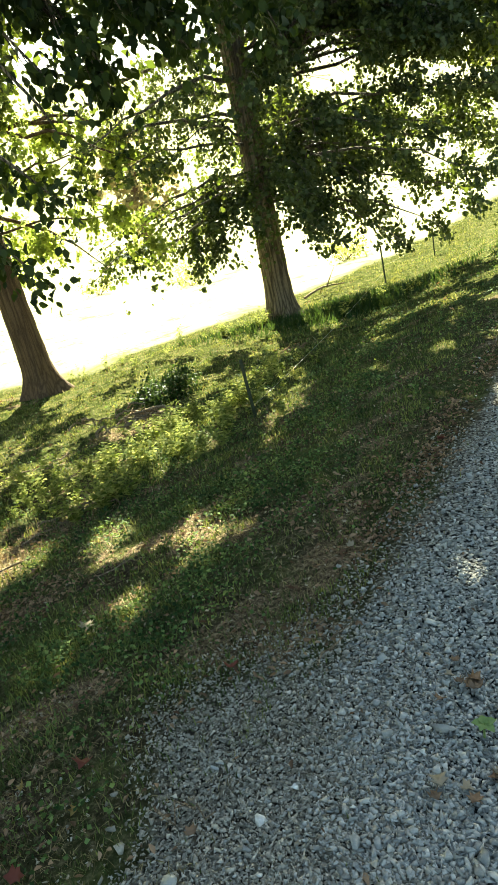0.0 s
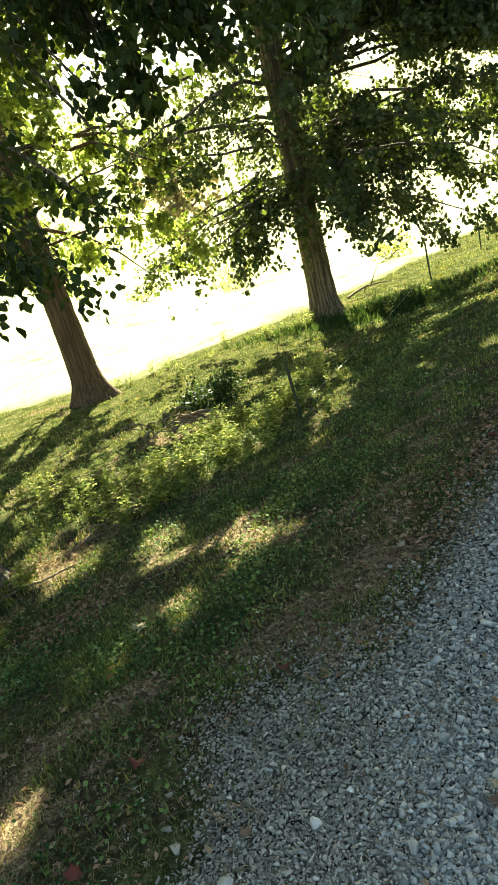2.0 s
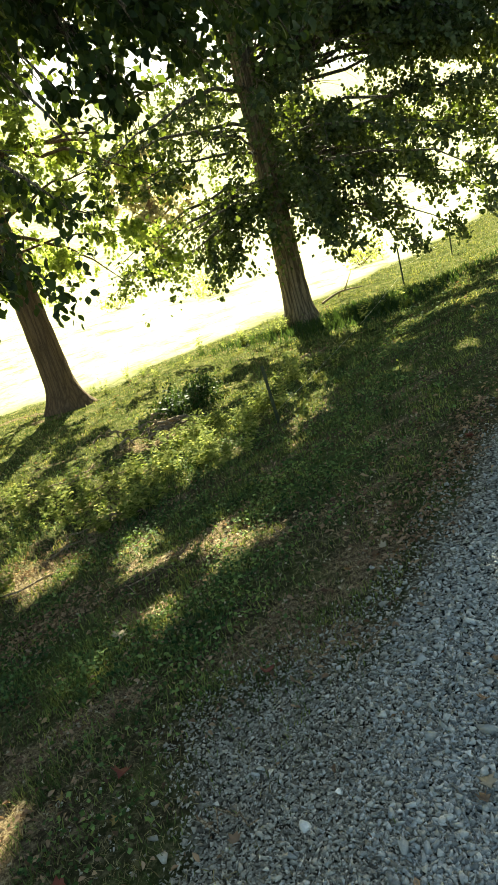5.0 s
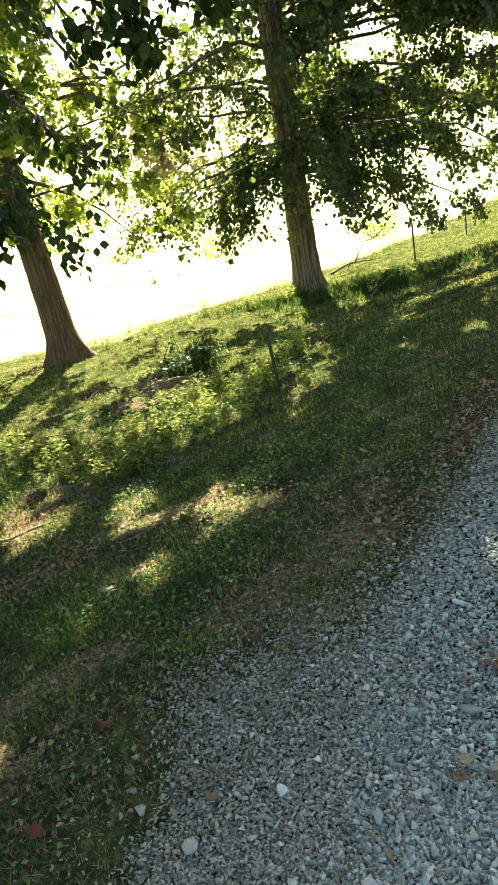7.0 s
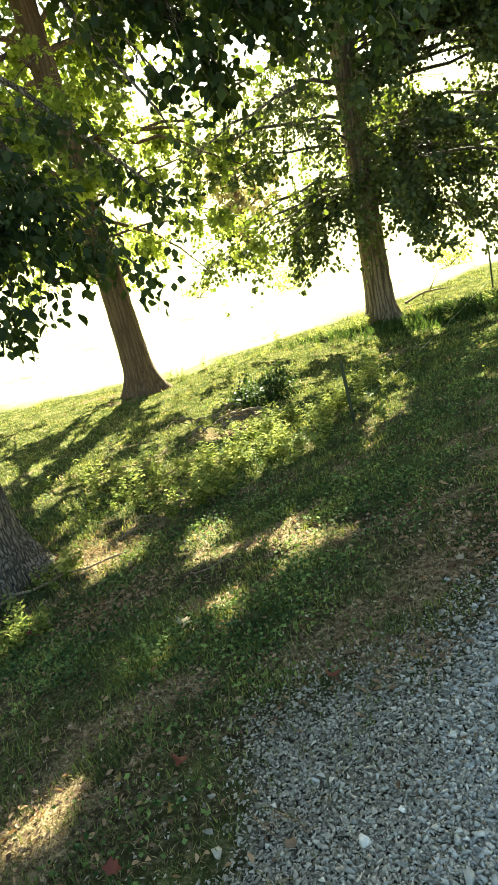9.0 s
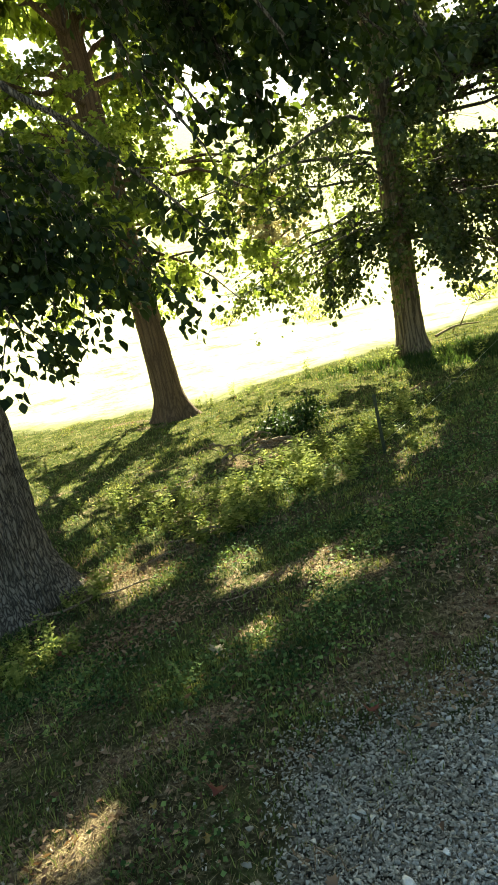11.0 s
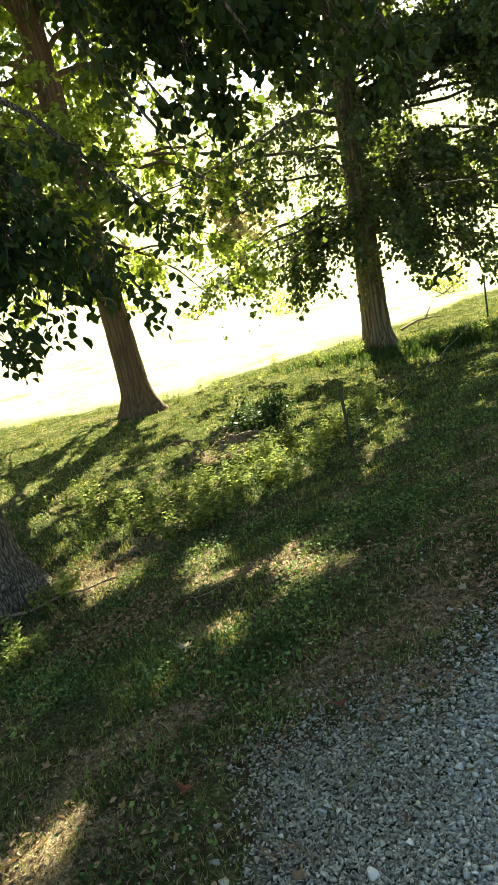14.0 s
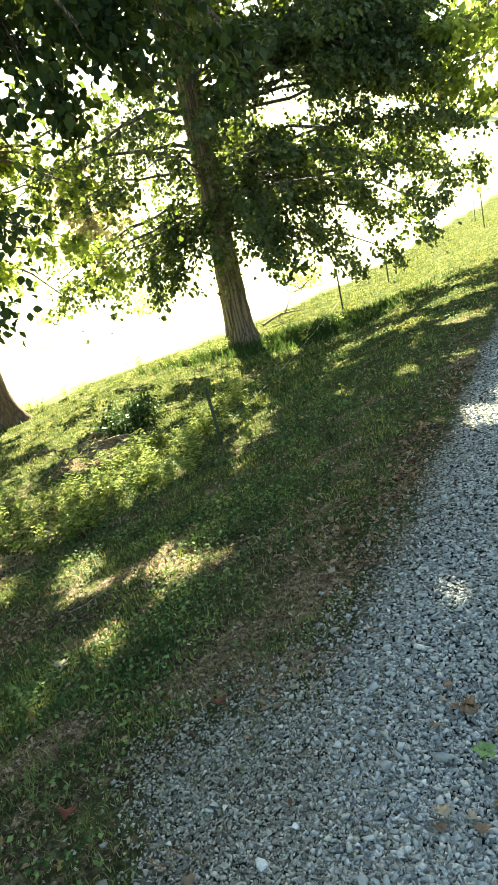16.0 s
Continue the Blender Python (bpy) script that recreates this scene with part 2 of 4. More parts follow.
# ---- mesh helpers ----
def mesh_np(name, verts, *face_sets, smooth=False):
    """A mesh from an array of points and arrays of faces (each n x 3 or n x 4)."""
    verts = np.asarray(verts, dtype=np.float32)
    me = bpy.data.meshes.new(name)
    me.vertices.add(len(verts))
    me.vertices.foreach_set("co", verts.ravel())
    loops = np.concatenate([np.asarray(f, dtype=np.int32).ravel() for f in face_sets])
    sizes = np.concatenate([np.full(len(f), np.shape(f)[1], dtype=np.int32) for f in face_sets])
    starts = np.concatenate([[0], np.cumsum(sizes)[:-1]]).astype(np.int32)
    me.loops.add(len(loops))
    me.loops.foreach_set("vertex_index", loops)
    me.polygons.add(len(sizes))
    me.polygons.foreach_set("loop_start", starts)
    me.polygons.foreach_set("loop_total", sizes)
    if smooth:
        me.polygons.foreach_set("use_smooth", np.ones(len(sizes), dtype=bool))
    me.update(calc_edges=True)
    me.validate()
    return me


def thing(name, me, mat, parent=None, label="", category="", group="", kind=""):
    ob = new(name, me)
    if mat and not me.materials:
        me.materials.append(mat)
    ob.parent = parent
    return tagged(ob, label, category, group, kind)


def scatter(template, faces, spots, turns, sizes):
    """Many copies of a small template in one array: spots n x 3, turns n x 3 x 3 (columns are axes), sizes n or n x 3."""
    template, faces = np.asarray(template, float), np.asarray(faces)
    sizes = np.asarray(sizes, float)
    if sizes.ndim == 1:
        sizes = sizes[:, None]
    scaled = template[None] * sizes[:, None, :]
    pts = np.einsum("nij,nkj->nki", turns, scaled) + spots[:, None, :]
    idx = faces[None] + (np.arange(len(spots)) * len(template))[:, None, None]
    return pts.reshape(-1, 3), idx.reshape(-1, faces.shape[1])


def unit(v):
    return v / np.maximum(np.linalg.norm(v, axis=-1, keepdims=True), 1e-9)


def turns_from(along, up):
    """Frames whose y axis is along and whose z axis is nearest to up."""
    y = unit(along)
    x = unit(np.cross(y, up))
    z = np.cross(x, y)
    return np.stack([x, y, z], axis=-1)


LEAF = [(0, 0, 0), (-.33, .42, .07), (.33, .42, .07), (0, .48, 0), (0, 1, -.08)]
LEAF_F = [(0, 3, 1), (0, 2, 3), (1, 3, 4), (3, 2, 4)]
# a lobed leaf: outline round the midrib
LOBED = [(0, .42, 0), (0, 0, 0), (.16, .16, .03), (.46, .22, .07), (.30, .42, .03), (.50, .66, .06), (.18, .68, .02), (0, 1.0, -.08),
         (-.18, .68, .02), (-.50, .66, .06), (-.30, .42, .03), (-.46, .22, .07), (-.16, .16, .03)]
LOBED_F = [(0, i, i + 1) for i in range(1, 12)] + [(0, 12, 1)]
POINTED = [(0, .40, .05), (0, 0, 0), (.42, .22, .03), (.30, .50, .04), (.40, .72, -.03), (0, 1, -.12), (-.40, .72, -.03), (-.30, .50, .04), (-.42, .22, .03)]
POINTED_F = [(0, i, i + 1) for i in range(1, 8)] + [(0, 8, 1)]
OVATE = [(0, 0, 0), (.20, .20, .05), (.30, .45, .08), (.19, .75, .04), (0, 1, -.10), (-.19, .75, .04), (-.30, .45, .08), (-.20, .20, .05), (0, .28, 0), (0, .66, -.01)]
OVATE_F = [(0, 1, 8), (8, 1, 2), (8, 2, 9), (9, 2, 3), (9, 3, 4), (9, 4, 5), (9, 5, 6), (9, 6, 8), (8, 6, 7), (8, 7, 0)]
CURLED = [(x, y, z + 1.1 * x * x + 0.35 * (y - .5) ** 2) for x, y, z in LOBED]
BLADE = [(-.5, 0, 0), (.5, 0, 0), (.36, .55, .06), (-.36, .55, .06), (0, 1, .22)]
BLADE_Q, BLADE_T = [(0, 1, 2, 3)], [(3, 2, 4)]


def tube(path, radii, sides=8, lump=0.0, r=None):
    """A tapered tube along a path: points and quads, closed at its end."""
    path, radii = np.asarray(path, float), np.asarray(radii, float)
    d = unit(np.gradient(path, axis=0))
    ref = np.array([0.31, 0.95, 0.05]) if abs(d[0][2]) > 0.6 else np.array([0.0, 0.0, 1.0])
    x = unit(np.cross(d, ref))
    y = np.cross(d, x)
    a = np.linspace(0, 2 * np.pi, sides, endpoint=False)
    rr = np.repeat(radii[:, None], sides, 1)
    if lump and r is not None:
        rr = rr * (1 + lump * r.normal(size=rr.shape))
    pts = path[:, None] + rr[..., None] * (np.cos(a)[None, :, None] * x[:, None] + np.sin(a)[None, :, None] * y[:, None])
    k = np.arange(len(path) - 1)[:, None] * sides
    j = np.arange(sides)[None]
    q = np.stack([k + j, k + (j + 1) % sides, k + sides + (j + 1) % sides, k + sides + j], -1).reshape(-1, 4)
    return pts.reshape(-1, 3), q


def join(parts):
    """Joins (points, quads) pairs."""
    vs, qs, n = [], [], 0
    for p, q in parts:
        vs.append(p)
        qs.append(q + n)
        n += len(p)
    return np.concatenate(vs), np.concatenate(qs)


# ---- the lie of the land ----
def side(x, y):
    """Metres from the gravel road's edge, towards the trees."""
    return -0.877 * (x + 0.06) + 0.48 * (y - 1.91)


LAND = ([-400, -60, -8, -3.4, 0.2, 0.8, 1.6, 2.8, 4.2, 9, 14, 60, 110, 200, 400, 900], [9, 1.5, .1, 0, 0, -.05, -.24, -.58, -.7, -.8, -.8, .4, 5, 20, 58, 120])


def waves(x, y):
    return (np.sin(1.7 * x + 0.6 * y + 1) * np.sin(1.3 * y - 0.5 * x) * 0.5 + np.sin(4.1 * x - 2.2 * y) * np.sin(3.3 * y + 1.9 * x + 2) * 0.3
            + np.sin(9.3 * x + 3.1 * y) * np.sin(8.1 * y - 4.4 * x + 1) * 0.2)


def height(x, y):
    x, y = np.asarray(x, float), np.asarray(y, float)
    s = side(x, y)
    z = sum(np.interp(s + o, *LAND) for o in (-0.35, -0.15, 0, 0.15, 0.35)) / 5
    rough = np.clip((s - 0.1) / 1.5, 0.12, 1.0)
    return z + 0.035 * rough * waves(x, y) + np.interp(np.hypot(x, y), [66, 90, 130, 300, 900], [0, 3.5, 10, 35, 90])


EDGE = ([-60, -20, -6, -3.3, 0, 4, 11.7, 30, 80], [14, 12.4, 12.2, 12.6, 15.3, 19.5, 33.5, 66, 170])


def field_share(x, y):
    """The open hay field, beyond the line of trees, from where the ground looks white in the camera's view."""
    return np.clip((y - np.interp(x, *EDGE) + 0.5 * waves(x * .8, y * .8)) / 1.2, 0, 1)


def grit_share(x, y):
    """The spread of fine grit ends raggedly in the grass, with one small patch beyond."""
    edge = np.interp(y, [.9, 1.25, 1.55, 1.9, 2.15, 2.45], [-.72, -.70, -.67, -.79, -.58, -.05]) + .08 * waves(x * 3 + 2, y * 3)
    patch = .6 * np.exp(-((x + 1.11) / .11) ** 2 - ((y - 1.63) / .09) ** 2)
    return np.clip((x - edge) / .16 + .4, .06, 1) + patch * (x < edge)


def gravel_share(x, y):
    s = side(x, y)
    s = s + 0.06 * waves(x * 2.2, y * 2.2)
    road = np.clip(0.5 - (s - .02) / 0.30, 0, 1) * np.clip(0.5 + (s + 3.3) / 0.5, 0, 1)
    fan = np.clip((0.78 - s) / 0.5, 0, 1) * np.clip((2.25 - y) / 0.5, 0, 1) * np.clip(grit_share(x, y), 0, 1) * 0.85
    return np.maximum(road, fan)


def patchy(x, y, k, lo=-0.1, hi=0.25):
    return np.clip((waves(x * k + 3.3, y * k - 1.7) - lo) / (hi - lo), 0, 1)


DRY_SUN_SPOTS = [(-1.01, 3.75, .36, .16), (-.64, 3.72, .22, .2), (-.41, 3.33, .2, .16), (.02, 2.72, .14, .14), (-.35, 2.27, .26, .14), (-1.27, 3.05, .22, .15), (-1.09, 2.16, .2, .14),
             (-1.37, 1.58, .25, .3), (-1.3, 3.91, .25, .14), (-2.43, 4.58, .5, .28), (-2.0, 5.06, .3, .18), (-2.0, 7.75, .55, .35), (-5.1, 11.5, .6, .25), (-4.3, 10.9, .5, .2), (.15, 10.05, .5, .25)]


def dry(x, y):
    """Mats of dead grass and litter on the bank, most set under the sun openings to paint those patches brighter."""
    out = sum(np.exp(-((x - a) / c) ** 2 - ((y - b) / d) ** 2) for a, b, c, d in DRY_SUN_SPOTS)
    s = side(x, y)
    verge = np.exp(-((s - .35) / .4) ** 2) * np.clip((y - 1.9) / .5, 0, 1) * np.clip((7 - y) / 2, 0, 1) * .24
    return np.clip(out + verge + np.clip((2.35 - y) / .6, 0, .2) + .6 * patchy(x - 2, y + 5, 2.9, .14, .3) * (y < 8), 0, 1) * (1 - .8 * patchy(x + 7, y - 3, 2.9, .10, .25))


def build_ground():
    def line(lo, hi, fine_lo, fine_hi, step, growth):
        a = list(np.arange(fine_lo, fine_hi, step))
        d = step
        while a[-1] < hi:
            d *= growth
            a.append(a[-1] + d)
        d, b = step, [fine_lo]
        while b[-1] > lo:
            d *= growth
            b.append(b[-1] - d)
        return np.array(b[:0:-1] + a)

    xs, ys = line(-900, 900, -5, 4.5, 0.08, 1.07), line(-700, 1100, 0.3, 9, 0.08, 1.06)
    gx, gy = np.meshgrid(xs, ys)
    v = np.stack([gx, gy, height(gx, gy)], -1).reshape(-1, 3)
    w = len(xs)
    i = (np.arange(len(ys) - 1)[:, None] * w + np.arange(w - 1)[None]).ravel()
    me = mesh_np("ground", v, np.stack([i, i + 1, i + w + 1, i + w], -1), smooth=True)
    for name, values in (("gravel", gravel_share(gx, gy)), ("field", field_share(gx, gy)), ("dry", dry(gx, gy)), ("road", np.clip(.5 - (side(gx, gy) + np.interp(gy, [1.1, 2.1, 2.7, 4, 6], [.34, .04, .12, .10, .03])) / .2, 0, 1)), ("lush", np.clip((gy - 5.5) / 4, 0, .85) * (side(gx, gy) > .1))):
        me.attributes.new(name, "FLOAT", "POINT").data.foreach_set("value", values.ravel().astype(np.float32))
    return thing("ground", me, M_GROUND, label="shaded grass bank, gravel road verge and sunlit hay field", category="ground", kind="structure")


build_ground()


# ---- trees ----
def trunk_mesh(name, base, top, r_base, r_mid, r_top, flare, lobes, ridges, depth, sides, rings, seed, bend=0.0):
    """A standing trunk with root flare, buttress lobes and bark ridges."""
    r = np.random.default_rng(seed)
    base, top = np.asarray(base, float), np.asarray(top, float)
    tall = top[2] - base[2]
    u = np.linspace(0, 1, rings) ** 1.5
    z = u * (tall + 0.25) - 0.25
    th = np.linspace(0, 2 * np.pi, sides, endpoint=False)
    Z, T = np.meshgrid(z, th, indexing="ij")
    R = np.interp(Z, [-0.3, 0, 0.15, 0.4, 1.0, 2.2, tall * .5, tall], [r_base * 1.12, r_base, r_base * .80 + r_mid * .2, r_base * .35 + r_mid * .65, r_mid * 1.03, r_mid * .95, r_mid * .80, r_top])
    lobe = sum(a * np.maximum(0, np.cos(T - p)) ** 6 for a, p in lobes)
    R = R + flare * lobe * np.exp(-np.maximum(Z, 0) / 0.22)
    ph = r.uniform(0, 6.28, 6)
    wander = 0.5 * np.sin(2.1 * Z + ph[0]) + 0.35 * np.sin(5.3 * Z + ph[1] + 2 * T)
    rid = np.abs(np.sin(ridges * T / 2 + wander + 0.6 * np.sin(3 * T + ph[2]))) ** 0.6
    brk = 0.75 + 0.25 * np.sin(13 * Z + 5 * np.sin(3 * T + ph[3]) + ph[4])
    R = R * (1 + 0.035 * np.sin(2 * T + ph[5] + 0.7 * Z)) + depth * (rid * brk - 0.5) + r.normal(size=R.shape) * depth * 0.12
    cx = base[0] + (top[0] - base[0]) * np.clip(Z / tall, 0, 1) + bend * np.sin(np.pi * np.clip(Z / tall, 0, 1))
    cy = base[1] + (top[1] - base[1]) * np.clip(Z / tall, 0, 1)
    v = np.stack([cx + R * np.cos(T), cy + R * np.sin(T), base[2] + Z], -1).reshape(-1, 3)
    k = np.arange(rings - 1)[:, None] * sides
    j = np.arange(sides)[None]
    q = np.stack([k + j, k + (j + 1) % sides, k + sides + (j + 1) % sides, k + sides + j], -1).reshape(-1, 4)
    return mesh_np(name, v, q, smooth=True)


def curve(a, b, sag, n=9):
    """A limb's line from a to b that arches up and then droops."""
    a, b = np.asarray(a, float), np.asarray(b, float)
    t = np.linspace(0, 1, n)[:, None]
    mid = (a + b) / 2 + np.array([0, 0, sag])
    return (1 - t) ** 2 * a + 2 * t * (1 - t) * mid + t * t * b


def grow(limbs, r, twig_gap=0.22, twig_len=0.75, sub=3, first=0.2):
    """From limbs (start, end, sag, radius): one joined tube set for each limb, and all the twig pieces (start, end) that bear leaves."""
    shapes, twigs = [], []
    for a, b, sag, rad in limbs:
        line = curve(a, b, sag)
        line[1:-1] += r.normal(size=(len(line) - 2, 3)) * 0.04 * np.linalg.norm(line[-1] - line[0]) / 4
        parts = [tube(line, np.linspace(rad, rad * 0.18, len(line)), 7, 0.04, r)]
        long = np.linalg.norm(np.diff(line, axis=0), axis=1).sum()
        starts = []
        for t in np.arange(first, 1.0, twig_gap / long):
            f = t * (len(line) - 1)
            i = min(int(f), len(line) - 2)
            p = line[i] + (line[i + 1] - line[i]) * (f - i)
            fwd = unit(line[i + 1] - line[i])
            out = unit(np.cross(fwd, [0, 0, 1])) * r.choice([-1, 1])
            way = unit(fwd * r.uniform(.3, .9) + out * r.uniform(.4, 1.1) + np.array([0, 0, r.uniform(-.7, .6)]))
            size = twig_len * r.uniform(.45, 1.25) * (1.25 - 0.55 * t)
            end = p + way * size + np.array([0, 0, -0.16 * size])
            tl = curve(p, end, 0.06 * size, 4)
            starts.append(tl)
            for k in range(sub):
                c = tl[1] + (tl[3] - tl[1]) * (k / max(sub - 1, 1))
                w2 = unit(way + r.normal(size=3) * .75 + np.array([0, 0, -.25]))
                twigs.append((c, c + w2 * size * r.uniform(.3, .6)))
            twigs.append((tl[0], tl[3]))
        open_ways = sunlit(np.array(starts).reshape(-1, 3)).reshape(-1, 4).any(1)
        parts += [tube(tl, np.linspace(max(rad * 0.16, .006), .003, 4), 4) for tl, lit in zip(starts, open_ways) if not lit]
        shapes.append(join(parts))
    return shapes, np.array(twigs)


# openings cut in the leaf cover, placed so sun patches fit the camera's view (x, y, half width, half depth)
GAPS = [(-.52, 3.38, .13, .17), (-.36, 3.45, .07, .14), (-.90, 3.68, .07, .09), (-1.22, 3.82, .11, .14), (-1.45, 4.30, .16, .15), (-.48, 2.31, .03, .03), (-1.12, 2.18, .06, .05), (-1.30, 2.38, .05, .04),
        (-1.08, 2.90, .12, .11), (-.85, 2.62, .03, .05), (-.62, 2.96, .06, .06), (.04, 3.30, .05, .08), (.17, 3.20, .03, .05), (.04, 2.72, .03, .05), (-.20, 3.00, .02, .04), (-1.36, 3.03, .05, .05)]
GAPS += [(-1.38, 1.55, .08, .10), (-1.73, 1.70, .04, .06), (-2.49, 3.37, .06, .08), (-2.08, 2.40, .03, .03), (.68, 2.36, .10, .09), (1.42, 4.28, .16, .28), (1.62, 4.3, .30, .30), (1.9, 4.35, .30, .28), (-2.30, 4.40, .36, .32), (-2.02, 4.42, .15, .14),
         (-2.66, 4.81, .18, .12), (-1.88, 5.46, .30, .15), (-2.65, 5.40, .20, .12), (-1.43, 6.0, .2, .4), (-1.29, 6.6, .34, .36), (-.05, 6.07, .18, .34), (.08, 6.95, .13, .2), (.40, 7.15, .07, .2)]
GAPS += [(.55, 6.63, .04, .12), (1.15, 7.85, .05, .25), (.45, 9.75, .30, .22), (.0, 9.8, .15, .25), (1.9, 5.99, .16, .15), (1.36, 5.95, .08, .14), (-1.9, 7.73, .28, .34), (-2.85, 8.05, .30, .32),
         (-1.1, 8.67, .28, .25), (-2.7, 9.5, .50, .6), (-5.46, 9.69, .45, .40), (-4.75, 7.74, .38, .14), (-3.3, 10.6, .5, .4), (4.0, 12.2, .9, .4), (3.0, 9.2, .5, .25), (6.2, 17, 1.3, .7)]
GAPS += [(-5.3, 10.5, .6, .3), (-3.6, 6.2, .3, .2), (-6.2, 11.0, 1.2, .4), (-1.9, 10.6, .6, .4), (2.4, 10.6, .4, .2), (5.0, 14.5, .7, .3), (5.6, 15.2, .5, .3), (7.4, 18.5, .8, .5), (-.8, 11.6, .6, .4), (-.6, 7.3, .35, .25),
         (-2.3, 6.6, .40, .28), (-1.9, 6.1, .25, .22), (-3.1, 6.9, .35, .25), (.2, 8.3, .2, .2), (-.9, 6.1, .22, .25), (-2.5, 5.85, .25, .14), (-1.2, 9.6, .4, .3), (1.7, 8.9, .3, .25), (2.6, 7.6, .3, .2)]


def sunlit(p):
    """Whether the sun's ray through p comes down in one of the cut openings, or in the fine flecks of an added wave
    pattern.
    """
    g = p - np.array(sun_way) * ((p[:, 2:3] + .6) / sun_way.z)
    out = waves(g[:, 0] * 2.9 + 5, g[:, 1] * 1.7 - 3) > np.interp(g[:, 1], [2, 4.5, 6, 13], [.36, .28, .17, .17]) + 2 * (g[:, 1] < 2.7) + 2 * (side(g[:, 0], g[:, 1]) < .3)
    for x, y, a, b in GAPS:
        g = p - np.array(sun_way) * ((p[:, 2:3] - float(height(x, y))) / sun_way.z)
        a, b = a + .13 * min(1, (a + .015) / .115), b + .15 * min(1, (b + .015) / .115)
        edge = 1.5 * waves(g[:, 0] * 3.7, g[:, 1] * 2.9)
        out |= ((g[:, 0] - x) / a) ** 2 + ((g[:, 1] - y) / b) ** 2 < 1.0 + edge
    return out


# thin places cut in the crowns to fit the camera's view, where sky and field show between the boughs (centre, radii,
# share of leaves left)
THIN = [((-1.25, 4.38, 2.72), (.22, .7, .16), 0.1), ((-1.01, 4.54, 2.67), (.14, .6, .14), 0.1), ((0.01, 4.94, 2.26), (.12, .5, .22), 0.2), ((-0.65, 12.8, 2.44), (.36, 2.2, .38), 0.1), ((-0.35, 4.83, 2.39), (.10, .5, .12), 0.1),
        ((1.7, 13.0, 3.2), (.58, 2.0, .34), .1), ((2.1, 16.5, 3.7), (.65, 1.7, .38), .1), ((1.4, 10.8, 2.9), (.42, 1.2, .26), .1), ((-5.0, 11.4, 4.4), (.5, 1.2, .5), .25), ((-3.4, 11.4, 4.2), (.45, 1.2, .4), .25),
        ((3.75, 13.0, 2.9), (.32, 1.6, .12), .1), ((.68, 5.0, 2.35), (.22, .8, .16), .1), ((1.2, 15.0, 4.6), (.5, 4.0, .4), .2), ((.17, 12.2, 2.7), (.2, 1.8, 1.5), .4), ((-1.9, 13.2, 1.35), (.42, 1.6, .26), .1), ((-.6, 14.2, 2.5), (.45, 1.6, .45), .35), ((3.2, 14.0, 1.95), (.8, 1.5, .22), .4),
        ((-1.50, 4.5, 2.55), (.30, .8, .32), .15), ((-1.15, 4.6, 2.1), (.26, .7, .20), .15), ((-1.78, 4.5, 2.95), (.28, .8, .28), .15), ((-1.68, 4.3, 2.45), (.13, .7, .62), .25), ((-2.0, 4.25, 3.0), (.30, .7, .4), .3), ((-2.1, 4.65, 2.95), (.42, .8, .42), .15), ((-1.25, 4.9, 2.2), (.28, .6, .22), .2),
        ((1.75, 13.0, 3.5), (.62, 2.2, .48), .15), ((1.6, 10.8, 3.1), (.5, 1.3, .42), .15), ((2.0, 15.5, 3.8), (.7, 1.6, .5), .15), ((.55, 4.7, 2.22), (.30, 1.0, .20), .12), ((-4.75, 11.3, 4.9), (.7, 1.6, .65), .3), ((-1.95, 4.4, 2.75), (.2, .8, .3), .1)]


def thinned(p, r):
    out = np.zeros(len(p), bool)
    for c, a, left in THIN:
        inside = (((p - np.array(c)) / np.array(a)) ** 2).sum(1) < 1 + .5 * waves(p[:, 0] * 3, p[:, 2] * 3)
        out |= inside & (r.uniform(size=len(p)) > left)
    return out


LEAF_SPOTS = []


def clear_of_sun(limbs):
    """Drops limbs that would lie across the openings over the near bank, or across the sky gap beside the trunk."""
    out = []
    for limb in limbs:
        p = curve(*limb[:3], 40)
        g = p - np.array(sun_way) * (p[:, 2:3] / sun_way.z)
        gap = sum(((p - np.array(c)) / np.array([.6, 3.0, .36])) ** 2 @ np.ones(3) < 1 for c in ((1.7, 13.2, 3.2),))
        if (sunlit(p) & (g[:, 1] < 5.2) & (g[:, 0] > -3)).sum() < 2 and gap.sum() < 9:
            out.append(limb)
    return out


